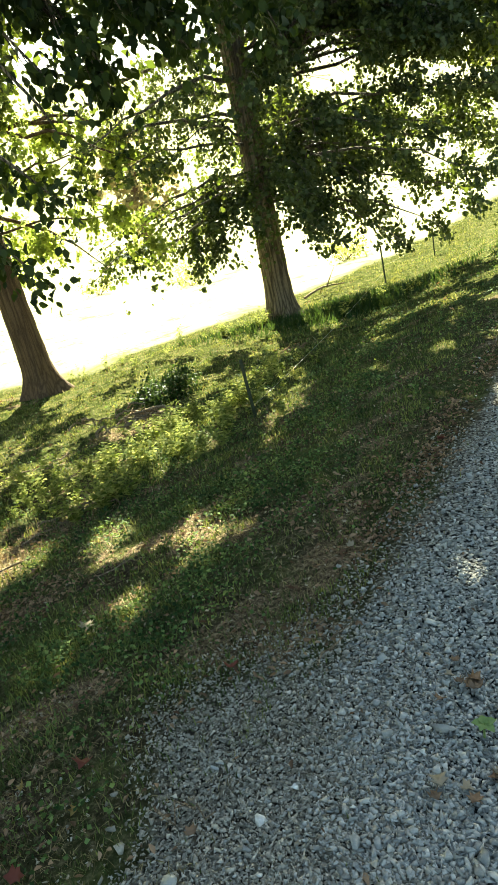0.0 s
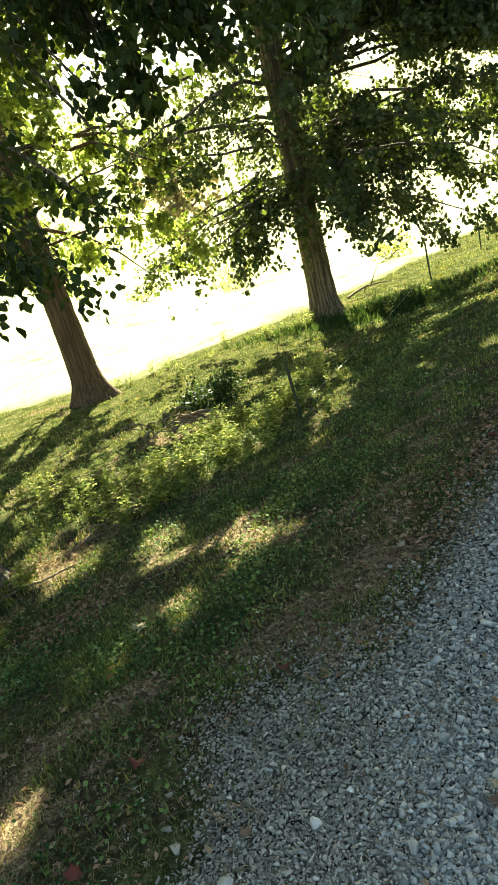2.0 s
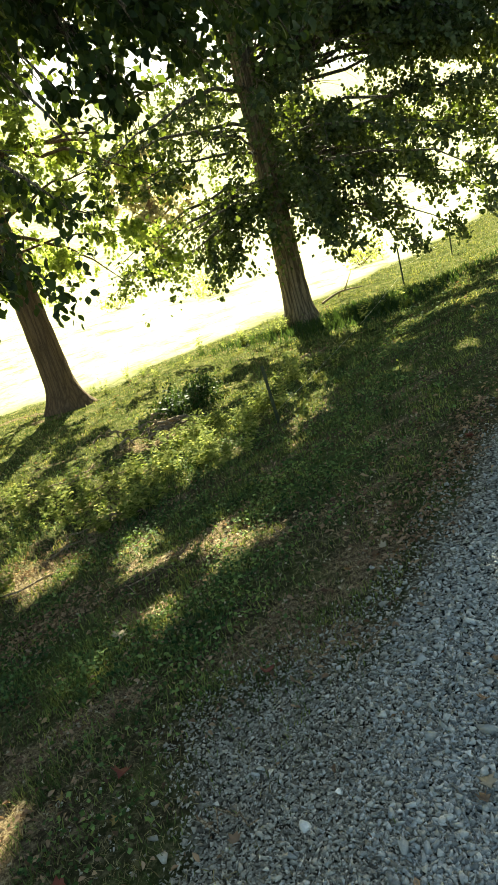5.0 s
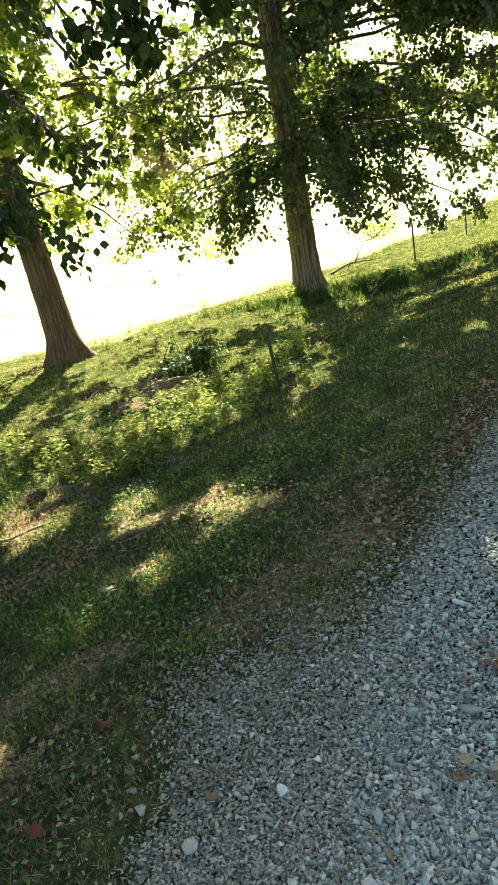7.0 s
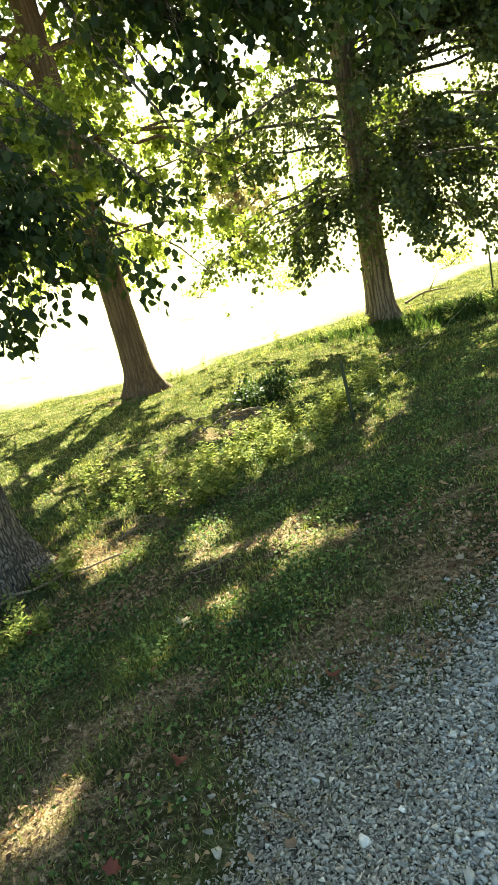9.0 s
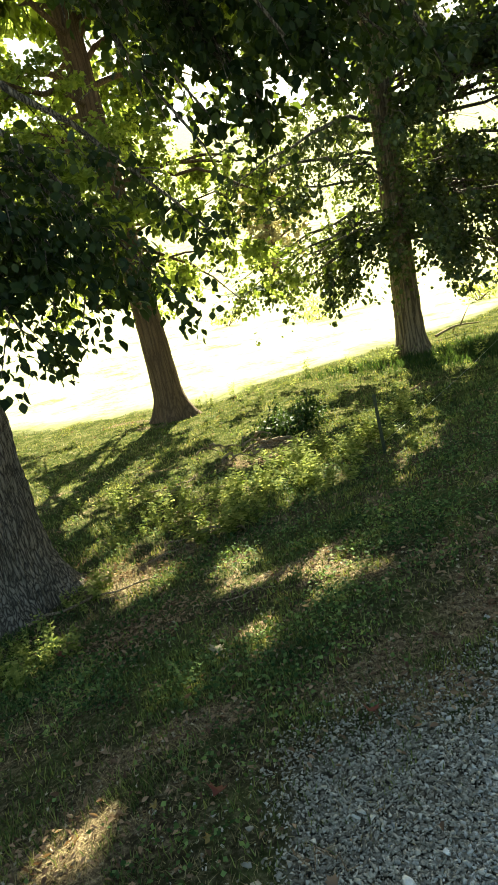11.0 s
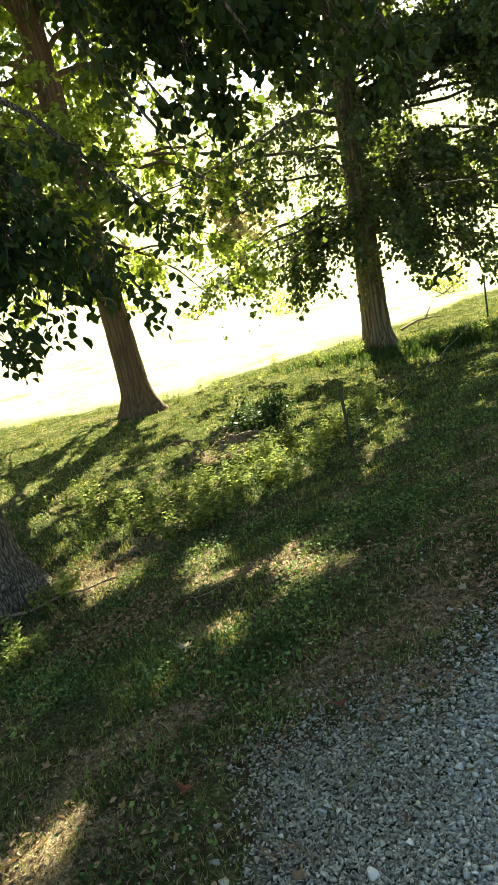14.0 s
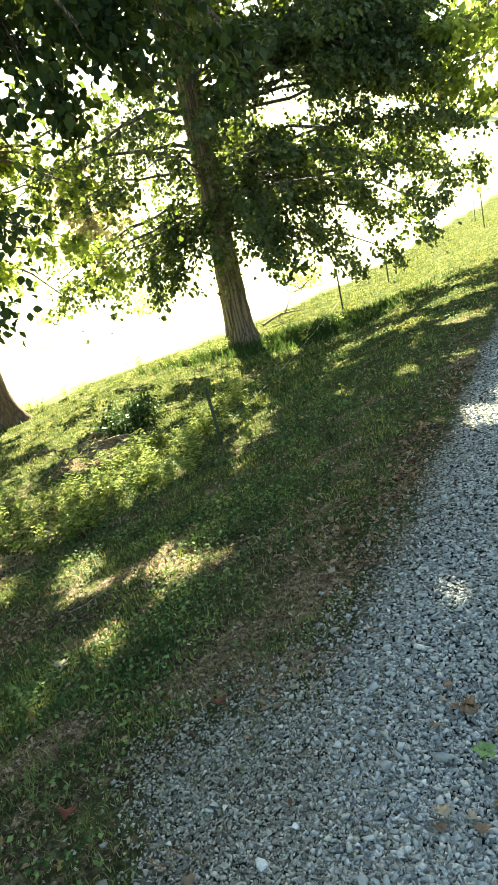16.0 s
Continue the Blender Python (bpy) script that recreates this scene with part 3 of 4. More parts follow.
def shade_fill(root, mat, r, deep, left, right, near, far, plane=0.0, lowest=3.9):
    """Adds loose leaves to the crown, on no twig, to block the sun where the cover over a stretch of ground is thin."""
    p, area = np.concatenate([a for a, _ in LEAF_SPOTS]), np.concatenate([a for _, a in LEAF_SPOTS])
    g = p - np.array(sun_way) * ((p[:, 2:3] - plane) / sun_way.z)
    step = .11
    xs, ys = np.arange(left, right, step), np.arange(near, far, step)
    depth, _, _ = np.histogram2d(g[:, 0], g[:, 1], [np.append(xs, xs[-1] + step), np.append(ys, ys[-1] + step)], weights=area)
    depth = .5 * depth / (step * step * math.sin(SUN_EL))
    need = np.clip(np.ceil(4.5 - .7 * depth), 0, 5).astype(int).ravel()
    cells = np.repeat(np.arange(len(need)), need)
    spot = np.stack([xs[cells // len(ys)], ys[cells % len(ys)], np.full(len(cells), plane)], -1) + r.uniform(0, step, (len(cells), 3)) * np.array([1, 1, 0])
    z = (deep + r.normal(size=len(spot)) * .5 - spot[:, 1]) / (sun_way.y / sun_way.z)
    spot = spot + np.array(sun_way) * (z / sun_way.z)[:, None]
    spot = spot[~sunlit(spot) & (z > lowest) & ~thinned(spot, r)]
    n = len(spot)
    v, f = scatter(LEAF, LEAF_F, spot, turns_from(r.normal(size=(n, 3)) + np.array([0, 0, -.4]), np.array(sun_way) + r.normal(size=(n, 3)) * .5), np.full(n, .2) * r.uniform(.8, 1.25, n))
    thing("crown", mesh_np("crown", v - np.array(root.location), f), mat, root)


def leaves_on(twigs, count, size, r, template=LEAF, faces=LEAF_F, spread=0.07, wide=1.0, droop=0.5):
    pick = r.integers(0, len(twigs), count)
    t = r.uniform(0.1, 1.05, count)[:, None]
    a, b = twigs[pick, 0], twigs[pick, 1]
    spots = a + (b - a) * t + r.normal(size=(count, 3)) * spread
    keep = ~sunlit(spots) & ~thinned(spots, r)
    spots, a, b, count = spots[keep], a[keep], b[keep], int(keep.sum())
    way = unit(b - a) * 0.6 + r.normal(size=(count, 3)) * 0.6 + np.array([0, 0, -droop])
    up = np.array([0, 0, 1.0]) + r.normal(size=(count, 3)) * 0.6
    s = size * r.uniform(0.6, 1.25, count)
    LEAF_SPOTS.append((spots, .33 * wide * s * s))
    return scatter(template, faces, spots, turns_from(way, up), np.stack([s * wide, s, s], -1))


def make_tree(label, base, trunk_me, bark, leaf_mat, limbs, r, leaf_sets, twig_gap=.22, twig_len=.75, sub=3, first=.2, name="tree", limb_bark=None):
    root = new(name)
    root.location = base
    tagged(root, label, "tree")
    shift = -np.asarray(base, float)
    trunk_me.transform(Matrix.Translation(shift))
    thing("trunk", trunk_me, bark, root)
    shapes, twigs = grow(limbs, r, twig_gap, twig_len, sub, first)
    for v, q in shapes:
        thing("limb", mesh_np("limb", v + shift, q, smooth=True), limb_bark or bark, root)
    vs, fs, n = [], [], 0
    for choose, count, size, template, faces, wide, droop in leaf_sets:
        tw = twigs[choose(twigs[:, 1])]
        if not len(tw):
            continue
        v, f = leaves_on(tw, count, size, r, template, faces, .07, wide, droop)
        vs.append(v)
        fs.append(f + n)
        n += len(v)
    thing("crown", mesh_np("crown", np.concatenate(vs) + shift, np.concatenate(fs)), leaf_mat, root)
    return root


def ring_limbs(centre, z0, z1, count, reach, r, rise=0.25, sag=0.5, rad=0.09, start_angle=0.0, low=-0.9):
    """Limbs all round a trunk from z0 to z1; reach(z share) is their length."""
    out = []
    for i in range(count):
        u = (i + 0.5) / count
        z = z0 + (z1 - z0) * u
        a = start_angle + i * 2.39996 + r.normal() * .25
        L = reach(u) * r.uniform(.8, 1.15) * (.72 if math.sin(a) > .3 else 1.0)
        end = (centre[0] + math.cos(a) * L, centre[1] + math.sin(a) * L, z + rise * L * r.uniform(-.3, 1.7) + (1 - u) * low)
        out.append(((centre[0], centre[1], z), end, sag, rad * (1.15 - .7 * u)))
    return out


def everywhere(p):
    return np.ones(len(p), bool)


# the grey-barked tree in the middle
def boughs(foot, rows):
    """Limbs from rows of (height on the trunk, azimuth in degrees, reach, height of the tip)."""
    return [((foot[0], foot[1], z), (foot[0] + r * math.cos(radians(a)), foot[1] + r * math.sin(radians(a)), end), .25 + .09 * r, .014 + .006 * r) for z, a, r, end in rows]


rc = np.random.default_rng(11)
C = (0.21, 13.45, float(height(0.21, 13.45)))
SKIRT = [(1.5, -20, 3.1, .40), (1.6, -36, 2.7, .30), (1.9, -5, 4.8, 1.55), (1.7, 5, 3.9, 1.05), (1.4, -58, 1.9, .78), (1.8, -14, 3.7, .75), (2.0, 10, 4.4, 2.0), (1.5, -152, 2.6, .70), (1.7, -166, 2.9, 1.0),
         (1.4, -120, 1.5, .90), (1.9, -176, 2.4, 1.45), (1.8, -140, 2.3, 1.2), (1.6, -92, 1.5, 1.2), (1.9, -76, 2.3, 1.3), (1.4, -8, 2.3, .70), (1.5, -45, 1.4, .95), (2.0, -28, 3.9, 1.2)]
MIDDLE = [(2.3, -30, 3.4, 2.0), (2.4, -55, 3.0, 2.2), (2.5, 0, 4.3, 2.4), (2.4, 20, 4.4, 2.1), (2.4, -142, 3.0, 2.3), (2.8, -166, 3.4, 2.9), (2.5, -112, 2.7, 2.5), (2.2, -15, 2.6, 1.7), (2.1, -68, 2.0, 1.7),
          (2.2, -40, 2.2, 1.5), (3.2, -85, 2.6, 3.1), (3.4, -50, 3.0, 3.4), (3.8, -70, 2.4, 4.1), (3.6, -15, 4.2, 3.7), (3.9, -35, 3.2, 4.3), (2.6, -22, 4.6, 2.3), (3.4, -10, 3.6, 3.8), (3.6, 2, 3.0, 4.1), (3.2, -25, 3.4, 3.4), (3.8, -40, 2.6, 4.0), (4.2, -10, 4.2, 4.3), (3.0, -12, 4.0, 2.9), (3.1, -35, 3.6, 3.3), (3.3, 6, 4.4, 3.3), (3.0, -5, 2.6, 2.7), (3.5, -20, 4.6, 3.6), (2.9, 12, 4.8, 2.7)]
RIGHT = [(3.2, -8, 4.6, 3.1), (3.6, -14, 4.4, 3.8), (2.8, -18, 4.2, 2.6), (3.9, 4, 4.6, 4.1), (3.4, -24, 4.0, 3.2), (3.3, 0, 3.8, 3.2), (3.1, 9, 4.2, 2.9), (3.8, -4, 5.0, 3.7), (4.3, -16, 3.8, 4.4), (4.4, 2, 4.2, 4.6), (4.0, -30, 3.6, 4.0)]
LEFT = [(2.0, -172, 3.2, 1.2), (1.9, -160, 3.4, .80), (1.7, 172, 2.4, .95), (1.6, -160, 2.0, .80), (1.5, -140, 1.9, .75), (2.9, -158, 3.6, 2.6)]
FRONT = [(1.9, -95, 1.2, 1.7), (2.5, -100, 1.3, 2.3), (2.9, -80, 1.4, 2.8), (1.5, -85, 1.0, 1.25), (2.2, -72, 1.1, 1.9), (3.3, -95, 1.5, 3.3), (1.7, -110, 1.1, 1.4)]
# BEHIND limbs are added at the back to shade the long fence grass
BEHIND = [(2.2, 40, 3.6, 1.9), (2.3, 60, 3.6, 2.0), (2.4, 80, 3.4, 2.2), (2.0, 25, 4.0, 1.6), (2.7, 50, 3.0, 2.9), (2.4, 30, 2.6, 1.7), (2.2, 65, 2.4, 1.7), (2.5, 110, 3.0, 2.4), (2.8, 35, 4.6, 2.8), (2.8, 70, 4.6, 2.8), (2.6, 45, 4.4, 2.3), (2.6, 58, 4.2, 2.4), (3.0, 40, 5.0, 3.0), (2.9, 62, 5.0, 2.9), (2.5, 52, 3.4, 2.1)]
c_limbs = boughs((.25, 13.4), SKIRT + LEFT) + boughs((.27, 13.4), MIDDLE + FRONT + RIGHT) + boughs((.27, 13.45), BEHIND)
c_limbs += ring_limbs((.32, 13.4), 3.0, 11.0, 62, lambda u: 5.0 * (1 - u) ** .6 * min(1, .75 + u), rc, .3, .5, .042, .4)
c_limbs = clear_of_sun(c_limbs)
c_trunk = trunk_mesh("trunk", C, (.40, 13.45, 12.2), .28, .240, .05, .14, [(1.0, 0.2), (.6, 1.9), (.9, 3.4), (.7, 4.6), (.8, 5.6)], 17, .022, 96, 110, 3)
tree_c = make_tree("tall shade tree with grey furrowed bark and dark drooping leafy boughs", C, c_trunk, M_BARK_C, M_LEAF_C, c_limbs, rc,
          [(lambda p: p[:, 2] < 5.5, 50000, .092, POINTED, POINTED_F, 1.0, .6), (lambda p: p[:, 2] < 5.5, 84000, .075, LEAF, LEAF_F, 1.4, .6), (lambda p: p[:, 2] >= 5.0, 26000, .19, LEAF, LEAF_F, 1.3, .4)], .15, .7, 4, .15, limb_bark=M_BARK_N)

# the brown-barked tree further along the bank
rl = np.random.default_rng(12)
L = (-4.12, 11.45, float(height(-4.12, 11.45)))
l_limbs = [((-4.2, 11.4, 3.4), (-6.9, 11.0, 3.9), .4, .09), ((-4.2, 11.4, 2.3), (-2.2, 10.6, 2.6), .4, .035), ((-4.2, 11.4, 2.6), (-3.0, 8.6, 2.4), .5, .06),
           ((-4.2, 11.4, 1.9), (-1.6, 11.2, 1.5), .4, .025), ((-4.2, 11.4, 2.0), (-6.4, 10.2, 1.7), .4, .06), ((-4.2, 11.4, 3.2), (-2.0, 12.6, 3.3), .4, .06), ((-4.2, 11.5, 2.2), (-2.9, 13.4, .95), .5, .04), ((-4.2, 11.5, 2.6), (-1.9, 13.0, 1.5), .5, .025), ((-4.2, 11.5, 2.4), (-6.2, 13.3, 1.2), .5, .05), ((-4.2, 11.5, 2.2), (-4.9, 13.6, 1.1), .5, .04), ((-4.2, 11.5, 3.4), (-1.6, 12.2, 2.5), .5, .05), ((-4.2, 11.5, 3.9), (-6.9, 12.4, 3.0), .5, .05)]
# high limbs out of view, added to block stray sun on the near ground
l_limbs += [((-4.3, 11.4, 5.4), (-2.2, 11.3, 6.4), .5, .05), ((-4.3, 11.4, 5.9), (-2.6, 12.2, 7.0), .5, .05), ((-4.3, 11.4, 5.0), (-1.9, 11.9, 6.0), .5, .05), ((-4.3, 11.4, 6.2), (-2.5, 11.0, 7.4), .5, .05)]
l_limbs += ring_limbs((-4.3, 11.4), 2.6, 10.5, 40, lambda u: 4.8 * (1 - u) ** .6 * min(1, .7 + u), rl, .3, .5, .06, 2.0)
l_limbs = clear_of_sun(l_limbs)
l_trunk = trunk_mesh("trunk", L, (-4.55, 11.4, 11.5), .27, .235, .05, .26, [(1.0, -.05), (.6, 2.2), (.8, 3.5), (.7, 4.9)], 13, .016, 80, 100, 5)
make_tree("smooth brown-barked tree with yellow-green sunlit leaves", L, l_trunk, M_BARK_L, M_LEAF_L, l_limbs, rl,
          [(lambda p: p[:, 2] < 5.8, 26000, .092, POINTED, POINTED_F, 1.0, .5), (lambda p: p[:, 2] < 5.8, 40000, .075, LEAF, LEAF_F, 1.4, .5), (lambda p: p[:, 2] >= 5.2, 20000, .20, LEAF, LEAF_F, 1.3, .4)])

# the near tree, whose boughs hang over the bank
rn = np.random.default_rng(13)
N = (-3.47, 4.46, float(height(-3.47, 4.46)))
n_limbs = [((-3.4, 4.5, 3.1), (-2.45, 4.1, 1.42), .35, .045), ((-3.4, 4.5, 2.9), (-2.75, 3.9, 1.7), .3, .04), ((-3.4, 4.5, 3.2), (-2.05, 4.45, 1.42), .45, .045), ((-3.4, 4.5, 3.0), (-2.25, 4.3, 1.6), .35, .03), ((-3.4, 4.5, 3.0), (-2.6, 4.2, 1.6), .3, .03), ((-3.4, 4.5, 3.3), (-1.8, 4.6, 1.6), .45, .03), ((-3.4, 4.5, 3.0), (-2.7, 4.4, 1.9), .3, .03),
           ((-3.4, 4.5, 3.4), (-1.6, 4.8, 1.45), .5, .04), ((-3.4, 4.5, 3.3), (-2.2, 4.3, 1.9), .4, .04), ((-3.4, 4.5, 3.5), (-1.25, 5.0, 1.75), .55, .04),
           ((-3.4, 4.5, 4.6), (-1.2, 4.9, 2.35), 1.3, .05), ((-3.4, 4.5, 4.8), (-.75, 5.0, 2.45), 1.4, .05), ((-3.4, 4.5, 5.0), (-.2, 5.0, 2.5), 1.5, .055),
           ((-3.4, 4.5, 5.0), (.45, 5.0, 2.55), 1.6, .055), ((-3.4, 4.5, 4.8), (-.5, 4.3, 2.7), 1.4, .05), ((-3.4, 4.5, 5.1), (.2, 4.2, 2.85), 1.6, .05),
           ((-3.4, 4.5, 5.2), (.95, 4.9, 2.85), 1.6, .05)]
n_limbs += [((-3.4, 4.5, 4.9), (-0.95, 4.89, 2.84), 1.3, .04), ((-3.4, 4.5, 4.9), (-0.76, 4.92, 2.53), 1.3, .04), ((-3.4, 4.5, 4.9), (-0.47, 4.95, 2.84), 1.3, .04), ((-3.4, 4.5, 4.9), (-0.23, 4.96, 2.56), 1.3, .04), ((-3.4, 4.5, 4.9), (0.09, 4.95, 2.71), 1.3, .04), ((-3.4, 4.5, 4.9), (-1.13, 4.86, 2.54), 1.3, .04)]
n_limbs += ring_limbs((-3.4, 4.5), 4.0, 10.5, 24, lambda u: 4.8 * (1 - u) ** .6 * min(1, .7 + u), rn, .35, .5, .07, 1.0, 0.6)
n_trunk = trunk_mesh("trunk", N, (-3.3, 4.55, 11.5), .54, .40, .06, .16, [(1.0, 0.55), (.7, 2.2), (.8, 3.9), (.9, 5.2)], 44, .030, 220, 200, 6)
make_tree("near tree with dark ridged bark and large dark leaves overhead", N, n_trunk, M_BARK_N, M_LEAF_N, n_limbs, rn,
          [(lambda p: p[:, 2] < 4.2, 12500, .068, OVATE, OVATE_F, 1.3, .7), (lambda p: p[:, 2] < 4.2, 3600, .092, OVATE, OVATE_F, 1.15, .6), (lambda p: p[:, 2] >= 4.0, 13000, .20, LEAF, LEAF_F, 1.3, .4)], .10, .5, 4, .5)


shade_fill(tree_c, M_LEAF_C, np.random.default_rng(15), 13.4, -4.95, 4.6, .2, 7.2)


# trees beyond, in the sun
def far_tree(spot, tall, wide, r_trunk, leaf_mat, label, seed, clear=2.2, count=5000, size=.28):
    r = np.random.default_rng(seed)
    base = (*spot, float(height(*spot)))
    lm = ring_limbs((spot[0], spot[1]), base[2] + clear, base[2] + tall * .92, 22, lambda u: wide * (1 - u) ** .55 * min(1, .7 + u), r, .25, .5, r_trunk * .35, seed, -.3)
    tr = trunk_mesh("trunk", base, (spot[0], spot[1], base[2] + tall), r_trunk * 1.5, r_trunk, .05, .2, [(1, .3), (.8, 2.5), (.9, 4.4)], 9, .02, 24, 24, seed)
    return make_tree(label, base, tr, M_BARK_L, leaf_mat, lm, r, [(everywhere, count, size, LEAF, LEAF_F, 1.2, .4)], .5, 1.3, 3)


far_tree((-9.4, 64.3), 10.5, 4.6, .40, M_LEAF_HAZY, "distant field tree, its leaves tinted tan for hazy sun", 31, 2.0, 5000, .45)
# roadside tree: trunk set out of view, crown added to shade the right bank
far_tree((12.6, 25.0), 13, 6.6, .3, M_LEAF_L, "roadside tree further along with sunlit leaves", 33, 4.8, 12000, .20)
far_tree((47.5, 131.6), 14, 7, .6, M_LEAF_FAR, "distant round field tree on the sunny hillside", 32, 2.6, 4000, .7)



def shrub(x, y, size, seed, mat, label, count=500, leaf=.10):
    """A low loose bush: arching stems with small leaves."""
    r = np.random.default_rng(seed)
    limbs = [((0, 0, -.05), (size * .8 * math.cos(a), size * .8 * math.sin(a), size * r.uniform(.35, .9)), .1 * size, .012) for a in np.arange(9) * 2.4]
    shapes, twigs = grow(limbs, r, .16, .4 * size, 2, .25)
    v, f = leaves_on(twigs, int(count * size), leaf, r)
    root = new("shrub")
    root.location = (x, y, float(height(x, y)))
    tagged(root, label, "shrub")
    for sv, sq in shapes:
        thing("stem", mesh_np("stem", sv, sq), M_BARK_L, root)
    thing("foliage", mesh_np("foliage", v, f), mat, root)


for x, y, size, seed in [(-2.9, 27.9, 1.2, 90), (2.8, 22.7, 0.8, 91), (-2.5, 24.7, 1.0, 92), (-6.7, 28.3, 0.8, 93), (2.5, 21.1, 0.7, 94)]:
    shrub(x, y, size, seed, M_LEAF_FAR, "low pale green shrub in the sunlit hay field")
shrub(-1.62, 8.75, .42, 97, M_TALL, "small dark green bush on the weedy bank", 6000, .05)

# the tree across the road, whose boughs reach over it
rr = np.random.default_rng(14)
R = (10.9, 13.4, float(height(10.9, 13.4)))
r_limbs = [((10.8, 13.4, 4.6), (4.5, 11.6, 2.9), 1.0, .08), ((10.8, 13.4, 4.9), (4.2, 11.3, 3.5), 1.1, .08), ((10.8, 13.4, 4.2), (5.0, 11.5, 2.4), .9, .07), ((10.8, 13.4, 5.4), (5.2, 12.6, 4.2), .8, .07)]
r_limbs += ring_limbs((10.8, 13.4), 4.0, 10.0, 20, lambda u: 4.8 * (1 - u) ** .6 * min(1, .7 + u), rr, .3, .5, .07, 2.0)
r_limbs = clear_of_sun(r_limbs)
r_trunk = trunk_mesh("trunk", R, (10.8, 13.5, 11.0), .42, .30, .05, .22, [(1.0, 0.4), (.7, 2.4), (.9, 4.2)], 13, .015, 48, 60, 8)
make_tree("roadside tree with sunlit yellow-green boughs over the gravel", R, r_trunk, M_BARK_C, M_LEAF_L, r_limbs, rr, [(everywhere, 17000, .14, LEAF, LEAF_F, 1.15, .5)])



# ---- grass, weeds and litter on the bank ----
def sector(n, r, near, far, a0=-60, a1=44):
    """Spots round the origin, thinning out with distance; angles in degrees from ahead, to the right positive."""
    d = np.exp(r.uniform(math.log(near), math.log(far), n))
    a = np.radians(r.uniform(a0, a1, n))
    return d * np.sin(a), d * np.cos(a), d


def bare(x, y):
    """Bare, litter-covered earth: under the near tree, and along the gravel."""
    one = np.exp(-(((x + 2.0) / .6) ** 2 + ((y - 3.5) / .42) ** 2))
    two = np.exp(-(((x + 2.3) / .8) ** 2 + ((y - 4.9) / .45) ** 2)) * .8
    three = np.exp(-(((x - .25) / .55) ** 2 + ((y - 3.2) / .8) ** 2)) * .5
    four = np.exp(-(((x + 1.95) / .5) ** 2 + ((y - 7.65) / .32) ** 2))
    return np.clip(one + two + three + four, 0, 1)


def stems(n, r, x, y, tall, wide, lean=.45):
    a = r.uniform(0, 2 * np.pi, n)
    up = np.stack([np.cos(a) * lean * r.uniform(.1, 1, n), np.sin(a) * lean * r.uniform(.1, 1, n), np.ones(n)], -1)
    face = np.stack([np.cos(a), np.sin(a), np.zeros(n)], -1)
    spots = np.stack([x, y, height(x, y) - .004], -1)
    return spots, turns_from(up, face), np.stack([wide, tall, tall], -1)


def blades(name, n_try, r, near, far, chance, tall, wide, mat, label, lean=.55):
    x, y, d = sector(n_try, r, near, far)
    keep = r.uniform(size=n_try) < chance(x, y, side(x, y), d)
    x, y, d = x[keep], y[keep], d[keep]
    n = len(x)
    t = tall(x, y, side(x, y), d) * r.uniform(.45, 1.3, n)
    w = wide * (np.maximum(d, 1.5) / 2.0) ** .75 * r.uniform(.7, 1.3, n)
    sp, tu, si = stems(n, r, x, y, t, w, lean)
    v, q = scatter(BLADE, BLADE_Q, sp, tu, si)
    _, tr = scatter(BLADE, BLADE_T, sp, tu, si)
    return thing(name, mesh_np(name, v, q, tr), mat, label=label, category="grass", kind="stuff")


def tall_zone(x, y):
    """Where the grass by the fence stands long."""
    a = np.exp(-(((x - 1.55) / 1.25) ** 2 + ((y - 12.4) / .75) ** 2))
    c = np.exp(-(((x + .6) / .9) ** 2 + ((y - 13.0) / .4) ** 2)) * .25
    return np.clip(a + c, 0, 1)


def turf_chance(x, y, s, d):
    p = np.interp(s, [-.25, .0, .3, .8, 1.5, 2.8, 3.6, 30], [.01, .14, .50, .60, .50, .6, .9, .9])
    return p * np.interp(y, [1.2, 2.6], [.45, 1]) * (1 - .96 * bare(x, y)) * (1 - .75 * dry(x, y)) * (.18 + .82 * patchy(x, y, 2.1)) * (field_share(x, y) < .12) * (1 - .85 * (gravel_share(x, y) > .3) * (1 - .7 * patchy(x - 1, y + 2, 2.6, .1, .25) * (side(x, y) > .15)))


rg = np.random.default_rng(21)
blades("grass", 820000, rg, .95, 34, turf_chance,
       lambda x, y, s, d: np.interp(s, [0, 1, 2.4, 3.2, 5, 8, 12], [.030, .040, .048, .062, .048, .036, .036]), .0042, M_GRASS,
       "short patchy green grass on the shaded bank")
blades("tall_grass", 600000, rg, 5, 18, lambda x, y, s, d: tall_zone(x, y), lambda x, y, s, d: .10 + .13 * tall_zone(x, y), .006, M_TALL,
       "long green grass along the fence line, darkened for its shade", .5)
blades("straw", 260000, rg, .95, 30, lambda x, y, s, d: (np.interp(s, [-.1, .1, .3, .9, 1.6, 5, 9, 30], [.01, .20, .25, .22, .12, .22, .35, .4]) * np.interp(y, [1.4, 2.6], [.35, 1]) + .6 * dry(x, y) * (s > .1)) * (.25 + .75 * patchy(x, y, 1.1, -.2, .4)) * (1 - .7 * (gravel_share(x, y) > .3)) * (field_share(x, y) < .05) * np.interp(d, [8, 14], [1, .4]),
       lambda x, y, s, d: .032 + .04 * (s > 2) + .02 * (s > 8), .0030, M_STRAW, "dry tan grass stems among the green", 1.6)


